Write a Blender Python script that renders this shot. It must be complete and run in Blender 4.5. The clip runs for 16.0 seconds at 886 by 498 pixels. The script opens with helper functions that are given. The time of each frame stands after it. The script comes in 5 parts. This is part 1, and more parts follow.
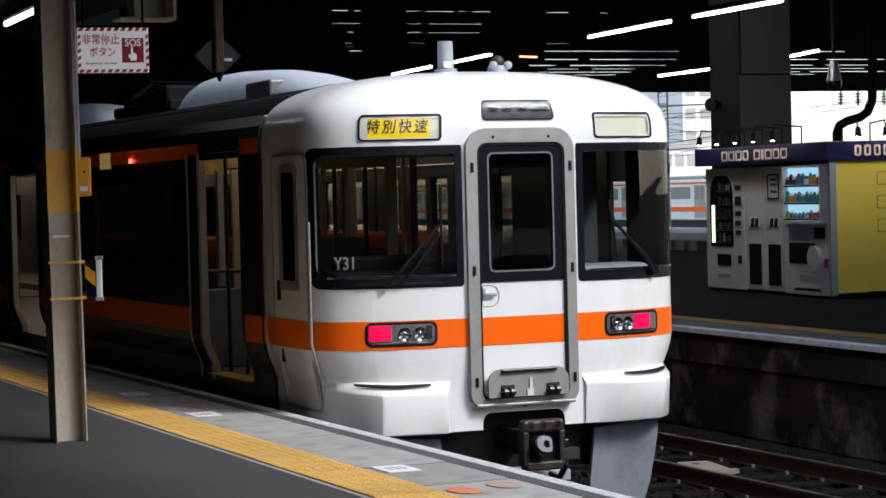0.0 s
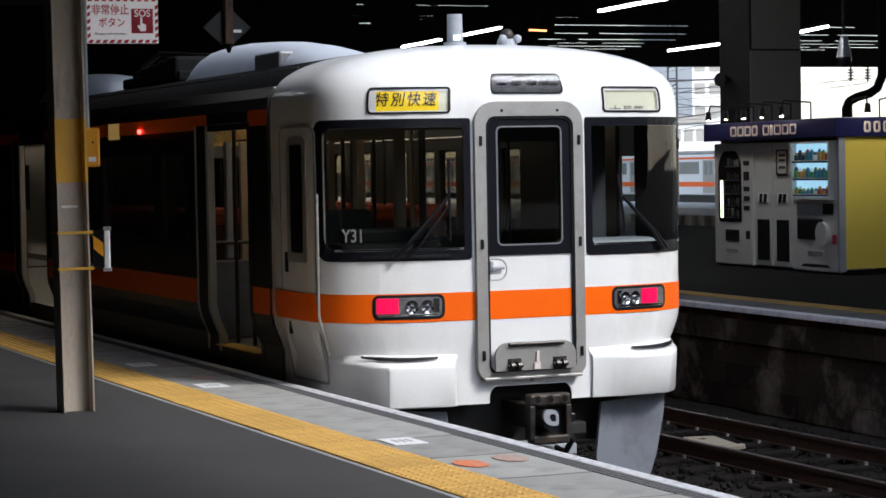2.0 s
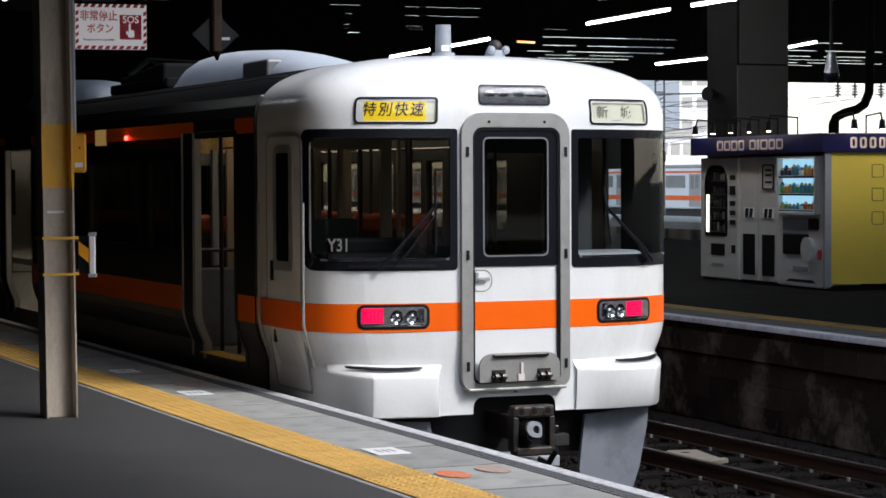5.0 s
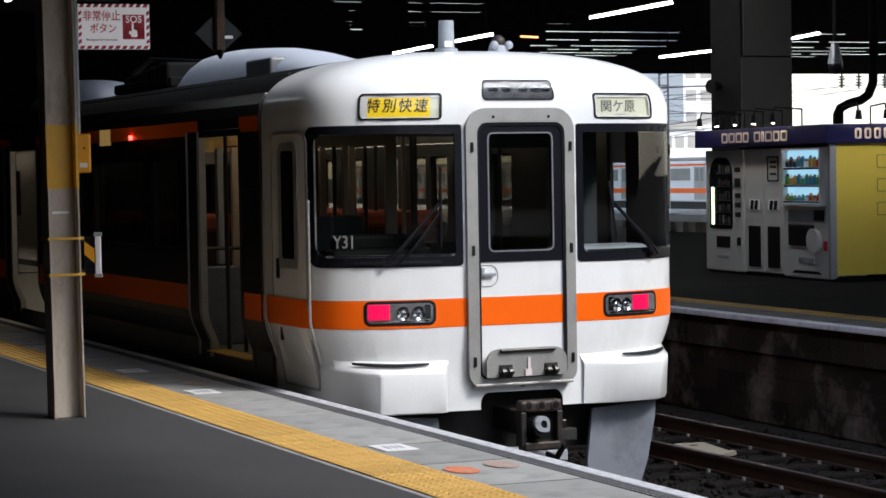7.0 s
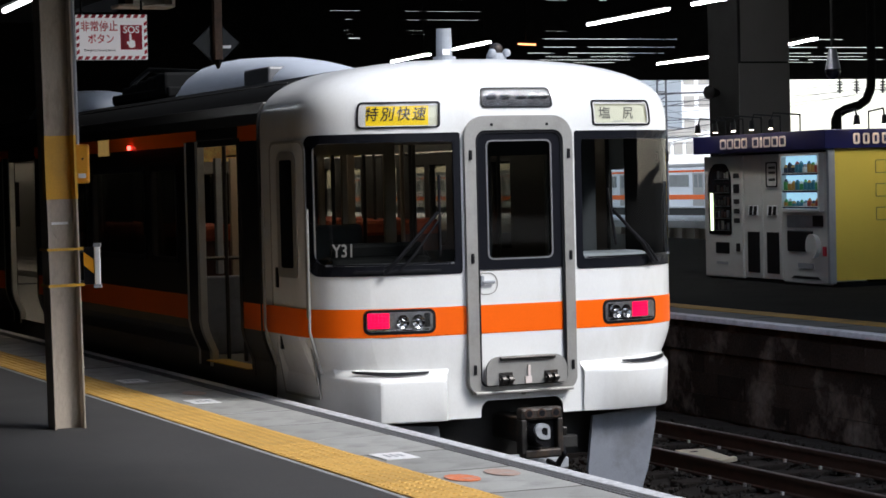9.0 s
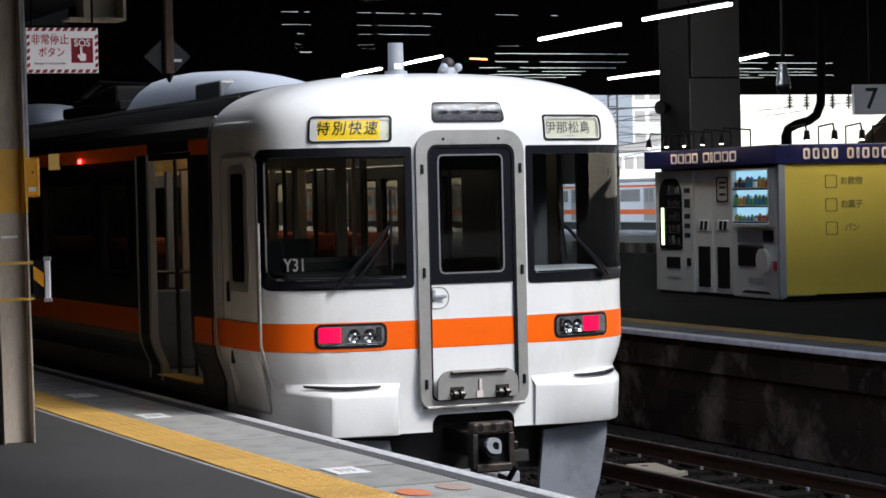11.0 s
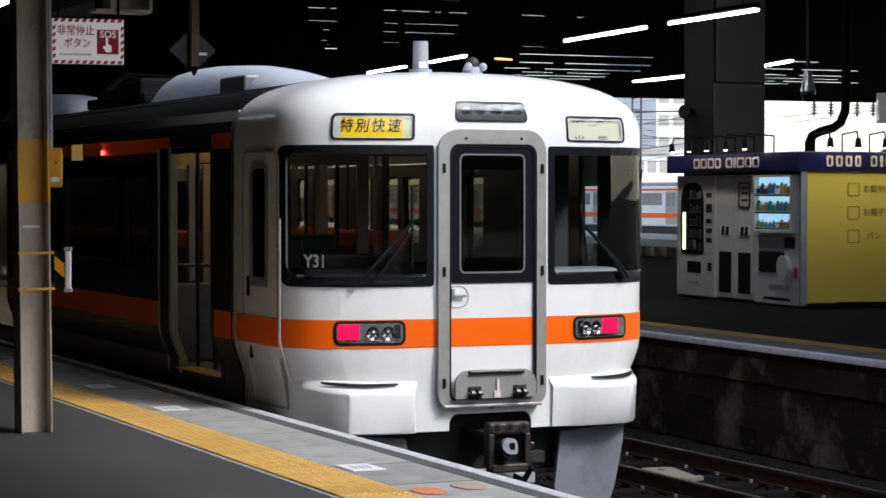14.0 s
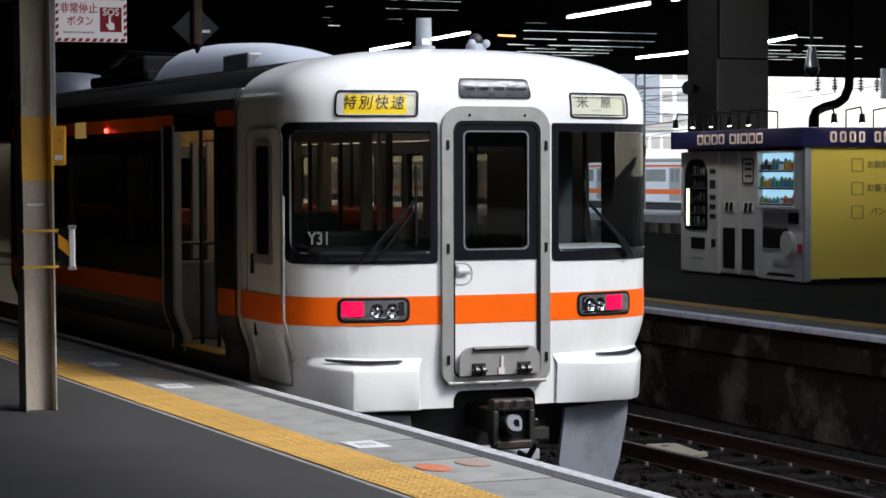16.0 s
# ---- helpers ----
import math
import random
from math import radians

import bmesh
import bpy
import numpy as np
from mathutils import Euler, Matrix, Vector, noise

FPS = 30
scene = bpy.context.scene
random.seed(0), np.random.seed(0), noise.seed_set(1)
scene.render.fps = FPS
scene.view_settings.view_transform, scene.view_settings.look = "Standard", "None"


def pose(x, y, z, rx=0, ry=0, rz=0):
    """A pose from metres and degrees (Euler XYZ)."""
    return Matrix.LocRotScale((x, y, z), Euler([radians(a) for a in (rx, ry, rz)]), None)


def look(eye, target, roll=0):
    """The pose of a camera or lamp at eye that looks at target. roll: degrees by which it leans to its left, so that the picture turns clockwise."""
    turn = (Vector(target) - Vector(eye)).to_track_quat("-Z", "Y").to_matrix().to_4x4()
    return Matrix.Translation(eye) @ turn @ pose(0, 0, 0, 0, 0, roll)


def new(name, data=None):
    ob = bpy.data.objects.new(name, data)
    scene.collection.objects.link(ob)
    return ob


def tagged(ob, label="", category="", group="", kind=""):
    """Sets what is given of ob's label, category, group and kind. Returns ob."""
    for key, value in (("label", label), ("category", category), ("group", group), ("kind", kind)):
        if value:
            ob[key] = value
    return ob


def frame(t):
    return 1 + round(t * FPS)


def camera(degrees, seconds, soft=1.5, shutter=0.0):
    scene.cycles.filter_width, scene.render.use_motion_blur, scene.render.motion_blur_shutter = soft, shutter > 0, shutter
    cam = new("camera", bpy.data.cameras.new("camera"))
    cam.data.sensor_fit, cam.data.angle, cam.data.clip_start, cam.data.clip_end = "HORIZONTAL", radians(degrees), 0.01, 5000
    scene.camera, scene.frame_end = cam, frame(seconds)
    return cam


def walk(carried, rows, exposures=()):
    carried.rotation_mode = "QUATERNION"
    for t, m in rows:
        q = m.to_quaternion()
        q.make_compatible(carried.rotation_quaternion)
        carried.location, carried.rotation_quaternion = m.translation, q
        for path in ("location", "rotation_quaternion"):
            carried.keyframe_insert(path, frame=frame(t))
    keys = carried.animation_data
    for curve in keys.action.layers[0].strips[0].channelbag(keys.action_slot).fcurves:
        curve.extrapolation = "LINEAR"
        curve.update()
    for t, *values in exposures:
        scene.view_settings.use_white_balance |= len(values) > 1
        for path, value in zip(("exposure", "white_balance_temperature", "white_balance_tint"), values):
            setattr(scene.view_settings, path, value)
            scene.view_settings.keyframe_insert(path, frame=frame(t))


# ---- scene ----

# ---------------------------------------------------------------- camera
cam = camera(22.41, 16.0, soft=1.6)
EYE = (-6.817, -14.672, 1.558)
ROWS = [
    (0.0, -22.945, -1.416, 1.459), (0.5, -22.755, -1.424, 1.669), (1.0, -22.896, -1.981, 1.696),
    (1.5, -23.008, -2.108, 1.676), (2.0, -22.729, -2.099, 1.028), (2.5, -22.528, -1.927, 0.801),
    (3.0, -22.418, -1.862, 0.661), (3.5, -22.494, -1.828, 0.568), (4.0, -23.456, -1.526, 0.630),
    (4.5, -23.141, -1.896, 0.522), (5.0, -23.072, -1.836, 0.264), (7.5, -22.936, -1.953, 1.177),
    (8.0, -22.957, -1.880, 1.311), (10.5, -23.034, -1.550, 1.453), (11.0, -24.226, -1.399, 1.270),
    (11.5, -24.595, -1.448, 1.023), (12.0, -24.009, -2.051, 0.728), (12.5, -23.094, -1.615, 0.959),
    (13.0, -23.406, -1.306, 0.477), (13.5, -23.639, -1.282, 0.261), (14.0, -23.667, -1.416, -0.015),
    (14.5, -23.664, -1.372, 0.003), (15.0, -23.502, -1.784, 0.246), (15.5, -23.512, -2.086, 0.103),
    (16.0, -23.574, -2.007, 0.156),
]
walk(cam, [(t, pose(*EYE, 90 + pitch, roll, yaw)) for t, yaw, pitch, roll in ROWS])

# ---------------------------------------------------------------- light
SUN_ELEVATION, SUN_TURN = 44.0, 36.0   # degrees: above the horizon; from straight behind the camera's side of the train, towards +x
world = bpy.data.worlds.new("sky")
scene.world = world
world.use_nodes = True
wn = world.node_tree.nodes
sky = wn.new("ShaderNodeTexSky")
sky.sky_type, sky.sun_disc = "NISHITA", False
sky.sun_elevation, sky.sun_rotation = radians(SUN_ELEVATION), radians(180 - SUN_TURN)
sky.air_density, sky.dust_density = 1.0, 1.0
wn["Background"].inputs[1].default_value = 0.15
pale = wn.new("ShaderNodeHueSaturation")
pale.inputs["Saturation"].default_value = 0.62
world.node_tree.links.new(sky.outputs[0], pale.inputs["Color"])
world.node_tree.links.new(pale.outputs[0], wn["Background"].inputs[0])
sun_data = bpy.data.lights.new("sun", "SUN")
sun_data.energy, sun_data.angle, sun_data.color = 1.25, radians(16), (1.0, 1.0, 1.0)
sun = new("sun", sun_data)
sun.matrix_world = look((20, -40, 50), (20 - math.sin(radians(SUN_TURN)) * math.cos(radians(SUN_ELEVATION)),
    -40 + math.cos(radians(SUN_TURN)) * math.cos(radians(SUN_ELEVATION)), 50 - math.sin(radians(SUN_ELEVATION))))
scene.view_settings.exposure = 1.22


# ---------------------------------------------------------------- materials
def mat(name, color, rough=0.6, metal=0.0, vary=0.12, scale=6.0, bump=0.15, fine=90.0, stain=None, stain_amount=0.0,
        stain_scale=2.0, emit=None, emit_strength=0.0, per_piece=0.0, stretch=(1, 1, 1), spec=0.5):
    """A surface with two scales of variation, optional stains, fine relief and a tint per piece."""
    m = bpy.data.materials.new(name)
    m.use_nodes = True
    nt = m.node_tree
    n, ln = nt.nodes, nt.links
    b = n["Principled BSDF"]
    b.inputs["Roughness"].default_value, b.inputs["Metallic"].default_value = rough, metal
    b.inputs["Specular IOR Level"].default_value = spec
    tc = n.new("ShaderNodeTexCoord")
    mp = n.new("ShaderNodeMapping")
    mp.inputs["Scale"].default_value = stretch
    ln.new(tc.outputs["Object"], mp.inputs[0])
    big, small = n.new("ShaderNodeTexNoise"), n.new("ShaderNodeTexNoise")
    big.inputs["Scale"].default_value, small.inputs["Scale"].default_value = scale, fine
    big.inputs["Detail"].default_value, small.inputs["Detail"].default_value = 6, 3
    for k in (big, small):
        ln.new(mp.outputs[0], k.inputs["Vector"])
    add = n.new("ShaderNodeMath")
    add.operation = "ADD"
    ln.new(big.outputs[0], add.inputs[0])
    ln.new(small.outputs[0], add.inputs[1])
    ramp = n.new("ShaderNodeMapRange")
    ramp.inputs["From Min"].default_value, ramp.inputs["From Max"].default_value = 0.6, 1.4
    ramp.inputs["To Min"].default_value, ramp.inputs["To Max"].default_value = 1 - vary, 1 + vary
    ln.new(add.outputs[0], ramp.inputs[0])
    fac = ramp.outputs[0]
    if per_piece:
        info = n.new("ShaderNodeObjectInfo")
        r2 = n.new("ShaderNodeMapRange")
        r2.inputs["To Min"].default_value, r2.inputs["To Max"].default_value = 1 - per_piece, 1 + per_piece
        ln.new(info.outputs["Random"], r2.inputs[0])
        mul = n.new("ShaderNodeMath")
        mul.operation = "MULTIPLY"
        ln.new(fac, mul.inputs[0])
        ln.new(r2.outputs[0], mul.inputs[1])
        fac = mul.outputs[0]
    sc = n.new("ShaderNodeVectorMath")
    sc.operation = "SCALE"
    sc.inputs[0].default_value = color
    ln.new(fac, sc.inputs["Scale"])
    out = sc.outputs[0]
    if stain:
        sn = n.new("ShaderNodeTexNoise")
        sn.inputs["Scale"].default_value, sn.inputs["Detail"].default_value, sn.inputs["Roughness"].default_value = stain_scale, 8, 0.65
        ln.new(mp.outputs[0], sn.inputs["Vector"])
        rr = n.new("ShaderNodeMapRange")
        rr.inputs["From Min"].default_value, rr.inputs["From Max"].default_value = 0.5, 0.68
        rr.inputs["To Max"].default_value = stain_amount
        ln.new(sn.outputs[0], rr.inputs[0])
        mx = n.new("ShaderNodeMix")
        mx.data_type = "RGBA"
        ln.new(rr.outputs[0], mx.inputs[0])
        ln.new(out, mx.inputs[6])
        mx.inputs[7].default_value = (*stain, 1)
        out = mx.outputs[2]
    ln.new(out, b.inputs["Base Color"])
    if bump:
        bp = n.new("ShaderNodeBump")
        bp.inputs["Strength"].default_value, bp.inputs["Distance"].default_value = bump, 0.004
        ln.new(small.outputs[0], bp.inputs["Height"])
        ln.new(bp.outputs[0], b.inputs["Normal"])
    if emit:
        b.inputs["Emission Color"].default_value = (*emit, 1)
        b.inputs["Emission Strength"].default_value = emit_strength
    return m


def glass(name, tint=(0.75, 0.8, 0.8), gloss=1.0, rough=0.02):
    """Thin window glass: clear with a tint, and mirror gloss that grows at a glancing angle."""
    m = bpy.data.materials.new(name)
    m.use_nodes = True
    n, ln = m.node_tree.nodes, m.node_tree.links
    n.remove(n["Principled BSDF"])
    tr, gl, mx, fr = (n.new("ShaderNode" + k) for k in ("BsdfTransparent", "BsdfGlossy", "MixShader", "LayerWeight"))
    tr.inputs[0].default_value = (*tint, 1)
    gl.inputs["Roughness"].default_value = rough
    fr.inputs["Blend"].default_value = 0.5
    pw = n.new("ShaderNodeMath")
    pw.operation = "POWER"
    pw.inputs[1].default_value = 5.0
    ln.new(fr.outputs["Facing"], pw.inputs[0])
    ml = n.new("ShaderNodeMath")
    ml.operation = "MULTIPLY_ADD"
    ml.inputs[1].default_value, ml.inputs[2].default_value = 0.9 * gloss, 0.045 * gloss
    ln.new(pw.outputs[0], ml.inputs[0])
    ln.new(ml.outputs[0], mx.inputs[0])
    ln.new(tr.outputs[0], mx.inputs[1])
    ln.new(gl.outputs[0], mx.inputs[2])
    ln.new(mx.outputs[0], n["Material Output"].inputs[0])
    return m


WHITE = mat("white_paint", (0.80, 0.80, 0.79), 0.2, vary=0.04, scale=3, bump=0.04, stain=(0.56, 0.53, 0.47), stain_amount=0.28, stain_scale=1.9, stretch=(1, 1, 0.5))
ORANGE = mat("orange_stripe", (0.95, 0.135, 0.004), 0.4, vary=0.04, scale=4, bump=0.02, spec=0.2)
# far darker than bare stainless: the car side's shade is in this colour
STEEL = mat("shaded_stainless_steel", (0.065, 0.061, 0.058), 0.38, metal=0.95, vary=0.10, scale=5, bump=0.08, stretch=(1, 0.15, 1))
FRAME = mat("grey_door_frame", (0.36, 0.35, 0.33), 0.42, metal=0.35, vary=0.10, scale=7, bump=0.06, stain=(0.2, 0.19, 0.17), stain_amount=0.35, stain_scale=5)
DOOR_METAL = mat("door_edge_metal", (0.58, 0.58, 0.56), 0.45, metal=0.1, vary=0.15)
GASKET = mat("grey_gasket", (0.17, 0.17, 0.18), 0.5, vary=0.1)
BLACK = mat("black_rubber", (0.010, 0.010, 0.012), 0.4, vary=0.2, bump=0.05, spec=0.2)
NAVY = mat("dark_window_surround", (0.009, 0.0095, 0.013), 0.25, vary=0.15, scale=3, bump=0.02, spec=0.2)
GREY = mat("grey_paint", (0.33, 0.35, 0.38), 0.5, vary=0.08, scale=5, stain=(0.2, 0.19, 0.18), stain_amount=0.35, stain_scale=4)
SKIRT = mat("skirt_blue_grey", (0.20, 0.215, 0.25), 0.5, vary=0.10, scale=4, stain=(0.11, 0.11, 0.12), stain_amount=0.6, stain_scale=3.5)
# grime under the cars; also the dark colour for shade inside the cab
UNDER = mat("underframe_grime_cab_shade", (0.018, 0.017, 0.016), 0.75, vary=0.35, scale=8, bump=0.4)
IRON = mat("coupler_iron", (0.035, 0.032, 0.030), 0.5, metal=0.5, vary=0.4, scale=14, bump=0.4, stain=(0.12, 0.07, 0.04), stain_amount=0.5, stain_scale=9)
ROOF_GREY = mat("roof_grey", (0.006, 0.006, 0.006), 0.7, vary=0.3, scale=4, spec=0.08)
UNIT_DARK = mat("dark_grey_cover", (0.12, 0.12, 0.125), 0.35, vary=0.1)
UNIT = mat("cooler_white", (0.47, 0.50, 0.55), 0.5, vary=0.06, scale=3, stain=(0.4, 0.4, 0.4), stain_amount=0.3)
WINDSCREEN = glass("windscreen_glass", (0.62, 0.66, 0.66), 1.0)
SIDE_GLASS = glass("side_window_glass", (0.32, 0.34, 0.33), 1.0)
BROWN_GLASS = glass("brown_tinted_glass", (0.55, 0.49, 0.40), 1.0)
LENS = glass("lamp_cover_glass", (0.9, 0.9, 0.9), 1.0)
REFLECTOR = mat("dull_reflector", (0.10, 0.10, 0.11), 0.3, metal=0.9, vary=0.3, bump=0)
# strong light and dark mottling painted in for the upper lamp's reflections
LAMP_DARK = mat("upper_lamp_reflections", (0.10, 0.10, 0.11), 0.4, metal=0.0, vary=1.0, scale=11, bump=0.2, stretch=(1, 1, 3))
LAMP_BACK = mat("lamp_back", (0.28, 0.28, 0.29), 0.3, metal=0.6, vary=0.5, scale=16, bump=0.1)
SMOKED = glass("smoked_cover", (0.42, 0.43, 0.46), 0.3)
CHROME = mat("chrome", (0.7, 0.7, 0.7), 0.12, metal=1.0, vary=0.1, bump=0)
TAIL = mat("tail_lamp_red", (0.5, 0.004, 0.03), 0.3, emit=(1.0, 0.0, 0.07), emit_strength=0.62, vary=0.1, bump=0)
SIGN_YELLOW = mat("sign_film_yellow", (0.75, 0.55, 0.01), 0.5, emit=(1.0, 0.68, 0.0), emit_strength=0.16, vary=0.1, scale=5, bump=0)
SIGN_WHITE = mat("sign_film_white", (0.56, 0.57, 0.47), 0.5, emit=(1.0, 0.97, 0.66), emit_strength=0.09, vary=0.08, scale=8, bump=0)
PALE_INK = mat("pale_print", (0.30, 0.235, 0.07), 0.6, bump=0)
COPING = mat("pale_coping", (0.66, 0.66, 0.67), 0.7, vary=0.2, scale=12, bump=0.4, stain=(0.25, 0.24, 0.23), stain_amount=0.5, stain_scale=5)
BOWL = mat("lamp_bowl", (0.30, 0.31, 0.33), 0.22, metal=1.0, vary=0.2, bump=0)
FADED_INK = mat("faded_ink", (0.16, 0.16, 0.14), 0.6, bump=0)
INK = mat("sign_ink", (0.02, 0.02, 0.02), 0.6, bump=0)
ASPHALT = mat("asphalt", (0.050, 0.048, 0.049), 0.85, vary=0.22, scale=1.2, bump=0.5, fine=160, stain=(0.035, 0.034, 0.034), stain_amount=0.6, stain_scale=0.7)
CONCRETE = mat("platform_concrete", (0.33, 0.33, 0.315), 0.8, vary=0.16, scale=3, bump=0.35, stain=(0.13, 0.125, 0.12), stain_amount=0.5, stain_scale=3.2, per_piece=0.12)
RUBBER = mat("grip_rubber", (0.03, 0.03, 0.032), 0.8, vary=0.3, scale=20)
# far platform's asphalt and slabs: darker copies with the canopy's shade in the colour
FAR_ASPHALT = mat("shaded_asphalt", (0.015, 0.0145, 0.0145), 0.95, vary=0.3, scale=1.2, bump=0.4, spec=0.02)
FAR_SLAB = mat("shaded_far_slab", (0.07, 0.068, 0.066), 0.8, vary=0.2, scale=3, per_piece=0.15)
JOINT = mat("joint_filler", (0.12, 0.115, 0.105), 0.9, vary=0.4, scale=12)
EDGE = mat("edge_strip", (0.60, 0.60, 0.62), 0.7, vary=0.3, scale=30, bump=0.5, stain=(0.10, 0.10, 0.10), stain_amount=0.6, stain_scale=14)
TACTILE = mat("tactile_yellow", (0.62, 0.365, 0.09), 0.65, vary=0.14, scale=6, bump=0.25, stain=(0.30, 0.16, 0.03), stain_amount=0.6, stain_scale=3, per_piece=0.10)
# worn like the near strip, and darkened further for the shade over there
WORN_SHADED_TACTILE = mat("worn_shaded_tactile", (0.36, 0.20, 0.035), 0.75, vary=0.3, scale=5, bump=0.25, stain=(0.10, 0.07, 0.03), stain_amount=0.8, stain_scale=1.6, spec=0.15)
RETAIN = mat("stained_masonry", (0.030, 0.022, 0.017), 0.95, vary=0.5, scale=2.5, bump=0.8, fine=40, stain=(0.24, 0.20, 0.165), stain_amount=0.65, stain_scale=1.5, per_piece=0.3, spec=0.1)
# shaded copy of the ballast: darkness between the platforms is in the colour
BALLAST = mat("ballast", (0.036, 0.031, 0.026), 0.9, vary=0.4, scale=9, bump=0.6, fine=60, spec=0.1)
RAIL = mat("rail_rust", (0.07, 0.042, 0.03), 0.6, metal=0.4, vary=0.3, scale=8)
RAIL_TOP = mat("rail_head", (0.16, 0.13, 0.12), 0.5, metal=0.6, vary=0.2, scale=8)
CLIP = mat("rail_clip", (0.40, 0.37, 0.34), 0.6, vary=0.2, scale=20)
SLEEPER = mat("sleeper", (0.035, 0.028, 0.023), 0.9, vary=0.3, scale=7, bump=0.5, spec=0.1)
COLUMN = mat("column_cream", (0.50, 0.43, 0.35), 0.6, vary=0.14, scale=3, bump=0.2, stain=(0.16, 0.10, 0.06), stain_amount=0.75, stain_scale=3.2, stretch=(1, 1, 0.35))
YELLOW = mat("yellow_paint", (0.75, 0.42, 0.03), 0.5, vary=0.10, scale=4, stain=(0.45, 0.25, 0.04), stain_amount=0.5)
BOX_ORANGE = mat("box_amber", (0.80, 0.36, 0.02), 0.4, vary=0.06)
RUSTY = mat("rusty_steel", (0.10, 0.06, 0.04), 0.8, vary=0.4, scale=6, stain=(0.03, 0.025, 0.02), stain_amount=0.8, stain_scale=5)
# near-black: the station hall's deep shade is put into these two colours
DARK = mat("shaded_structure", (0.010, 0.0095, 0.009), 0.85, vary=0.4, scale=2, spec=0.08)
CEIL = mat("shaded_soffit", (0.018, 0.017, 0.016), 0.9, vary=0.3, scale=1.0, spec=0.1)
PILLAR = mat("pillar_panel", (0.075, 0.070, 0.065), 0.7, vary=0.1, scale=2)
TUBE_NEAR = mat("platform_tube", (0.9, 0.9, 0.9), 0.4, emit=(0.93, 0.97, 1.0), emit_strength=3.0, bump=0)
DIM_SIGN = mat("dim_side_sign", (0.3, 0.2, 0.05), 0.5, emit=(1.0, 0.62, 0.2), emit_strength=0.08, vary=0.5, scale=30, bump=0)
BULB = mat("warm_bulb", (0.9, 0.8, 0.7), 0.4, emit=(1.0, 0.80, 0.55), emit_strength=30.0, bump=0)
TUBE = mat("fluorescent_tube", (0.9, 0.9, 0.9), 0.4, emit=(0.93, 0.97, 1.0), emit_strength=42.0, bump=0)
PAPER = mat("sign_white", (0.86, 0.86, 0.87), 0.4, vary=0.04, bump=0)
LIT_BOARD = mat("lit_sign_board", (0.80, 0.78, 0.80), 0.4, emit=(1.0, 0.93, 0.97), emit_strength=0.10, vary=0.04, bump=0)
RED = mat("sign_red", (0.55, 0.02, 0.045), 0.4, vary=0.05, bump=0)
BLUE = mat("fascia_navy", (0.012, 0.014, 0.085), 0.35, vary=0.1, scale=2, bump=0.02)
KYELLOW = mat("kiosk_yellow", (0.86, 0.66, 0.10), 0.5, vary=0.05, scale=1.5, bump=0.05)
KWHITE = mat("machine_white", (0.62, 0.62, 0.60), 0.4, vary=0.05, scale=3, bump=0.03)
LETTER = mat("letter_white", (0.75, 0.66, 0.62), 0.4, bump=0)
RED_LED = mat("door_lamp_red", (0.6, 0.02, 0.02), 0.3, emit=(1.0, 0.04, 0.03), emit_strength=5.0, bump=0)
SEAT = mat("seat_dark_red", (0.035, 0.012, 0.010), 0.9, vary=0.2, scale=20)
HEADREST = mat("headrest_orange", (0.22, 0.04, 0.014), 0.9, vary=0.2, scale=20)
LINING = mat("dark_cab_sheet", (0.050, 0.057, 0.064), 0.6, vary=0.15, scale=5)
SET_NUMBER = mat("set_number_grey", (0.27, 0.26, 0.25), 0.5, bump=0)
POSTER = mat("poster_print", (0.55, 0.42, 0.14), 0.5, vary=0.6, scale=9, bump=0, stain=(0.5, 0.1, 0.03), stain_amount=0.9, stain_scale=6)
DARK_RIB = mat("worn_grip_rib", (0.12, 0.12, 0.125), 0.8, vary=0.3, scale=30, bump=0.4)
CREAM = mat("interior_brown", (0.34, 0.26, 0.19), 0.6, vary=0.08)
FLOOR_GREY = mat("vinyl_floor", (0.16, 0.16, 0.16), 0.6, vary=0.12)
WOOD = mat("plain_board", (0.72, 0.62, 0.44), 0.75, vary=0.12, scale=12, stretch=(1, 6, 1))


# ---------------------------------------------------------------- mesh helpers
def part(name, bm, material, parent=None, label="", smooth=False, m=None):
    """Links a bmesh as one mesh object under a thing or a part."""
    me = bpy.data.meshes.new(name)
    bmesh.ops.recalc_face_normals(bm, faces=bm.faces)
    bm.to_mesh(me)
    bm.free()
    if smooth:
        for p in me.polygons:
            p.use_smooth = True
        me.set_sharp_from_angle(angle=radians(40))
    for k in (material if isinstance(material, (list, tuple)) else [material]):
        me.materials.append(k)
    ob = new(name, me)
    ob.parent = parent
    if m is not None:
        ob.matrix_basis = m
    if label:
        ob["label"] = label
    return ob


def thing(name, label, category, group="", kind="", m=None):
    """An empty at a thing's base, which its parts are put under."""
    ob = tagged(new(name), label, category, group, kind)
    if m is not None:
        ob.matrix_basis = m
    return ob


def add_box(bm, lo, hi, bevel=0.0, m=None):
    c = [(a + b) / 2 for a, b in zip(lo, hi)]
    s = [abs(b - a) for a, b in zip(lo, hi)]
    r = bmesh.ops.create_cube(bm, size=1.0, matrix=(m or Matrix()) @ Matrix.Translation(c) @ Matrix.Diagonal((*s, 1)))
    if bevel:
        es = list({e for v in r["verts"] for e in v.link_edges})
        bmesh.ops.bevel(bm, geom=es, offset=bevel, segments=2, affect="EDGES", profile=0.5)
    return bm


def box(lo, hi, bevel=0.0, m=None):
    return add_box(bmesh.new(), lo, hi, bevel, m)


def add_rod(bm, a, b, r, seg=10, r2=None):
    a, b = Vector(a), Vector(b)
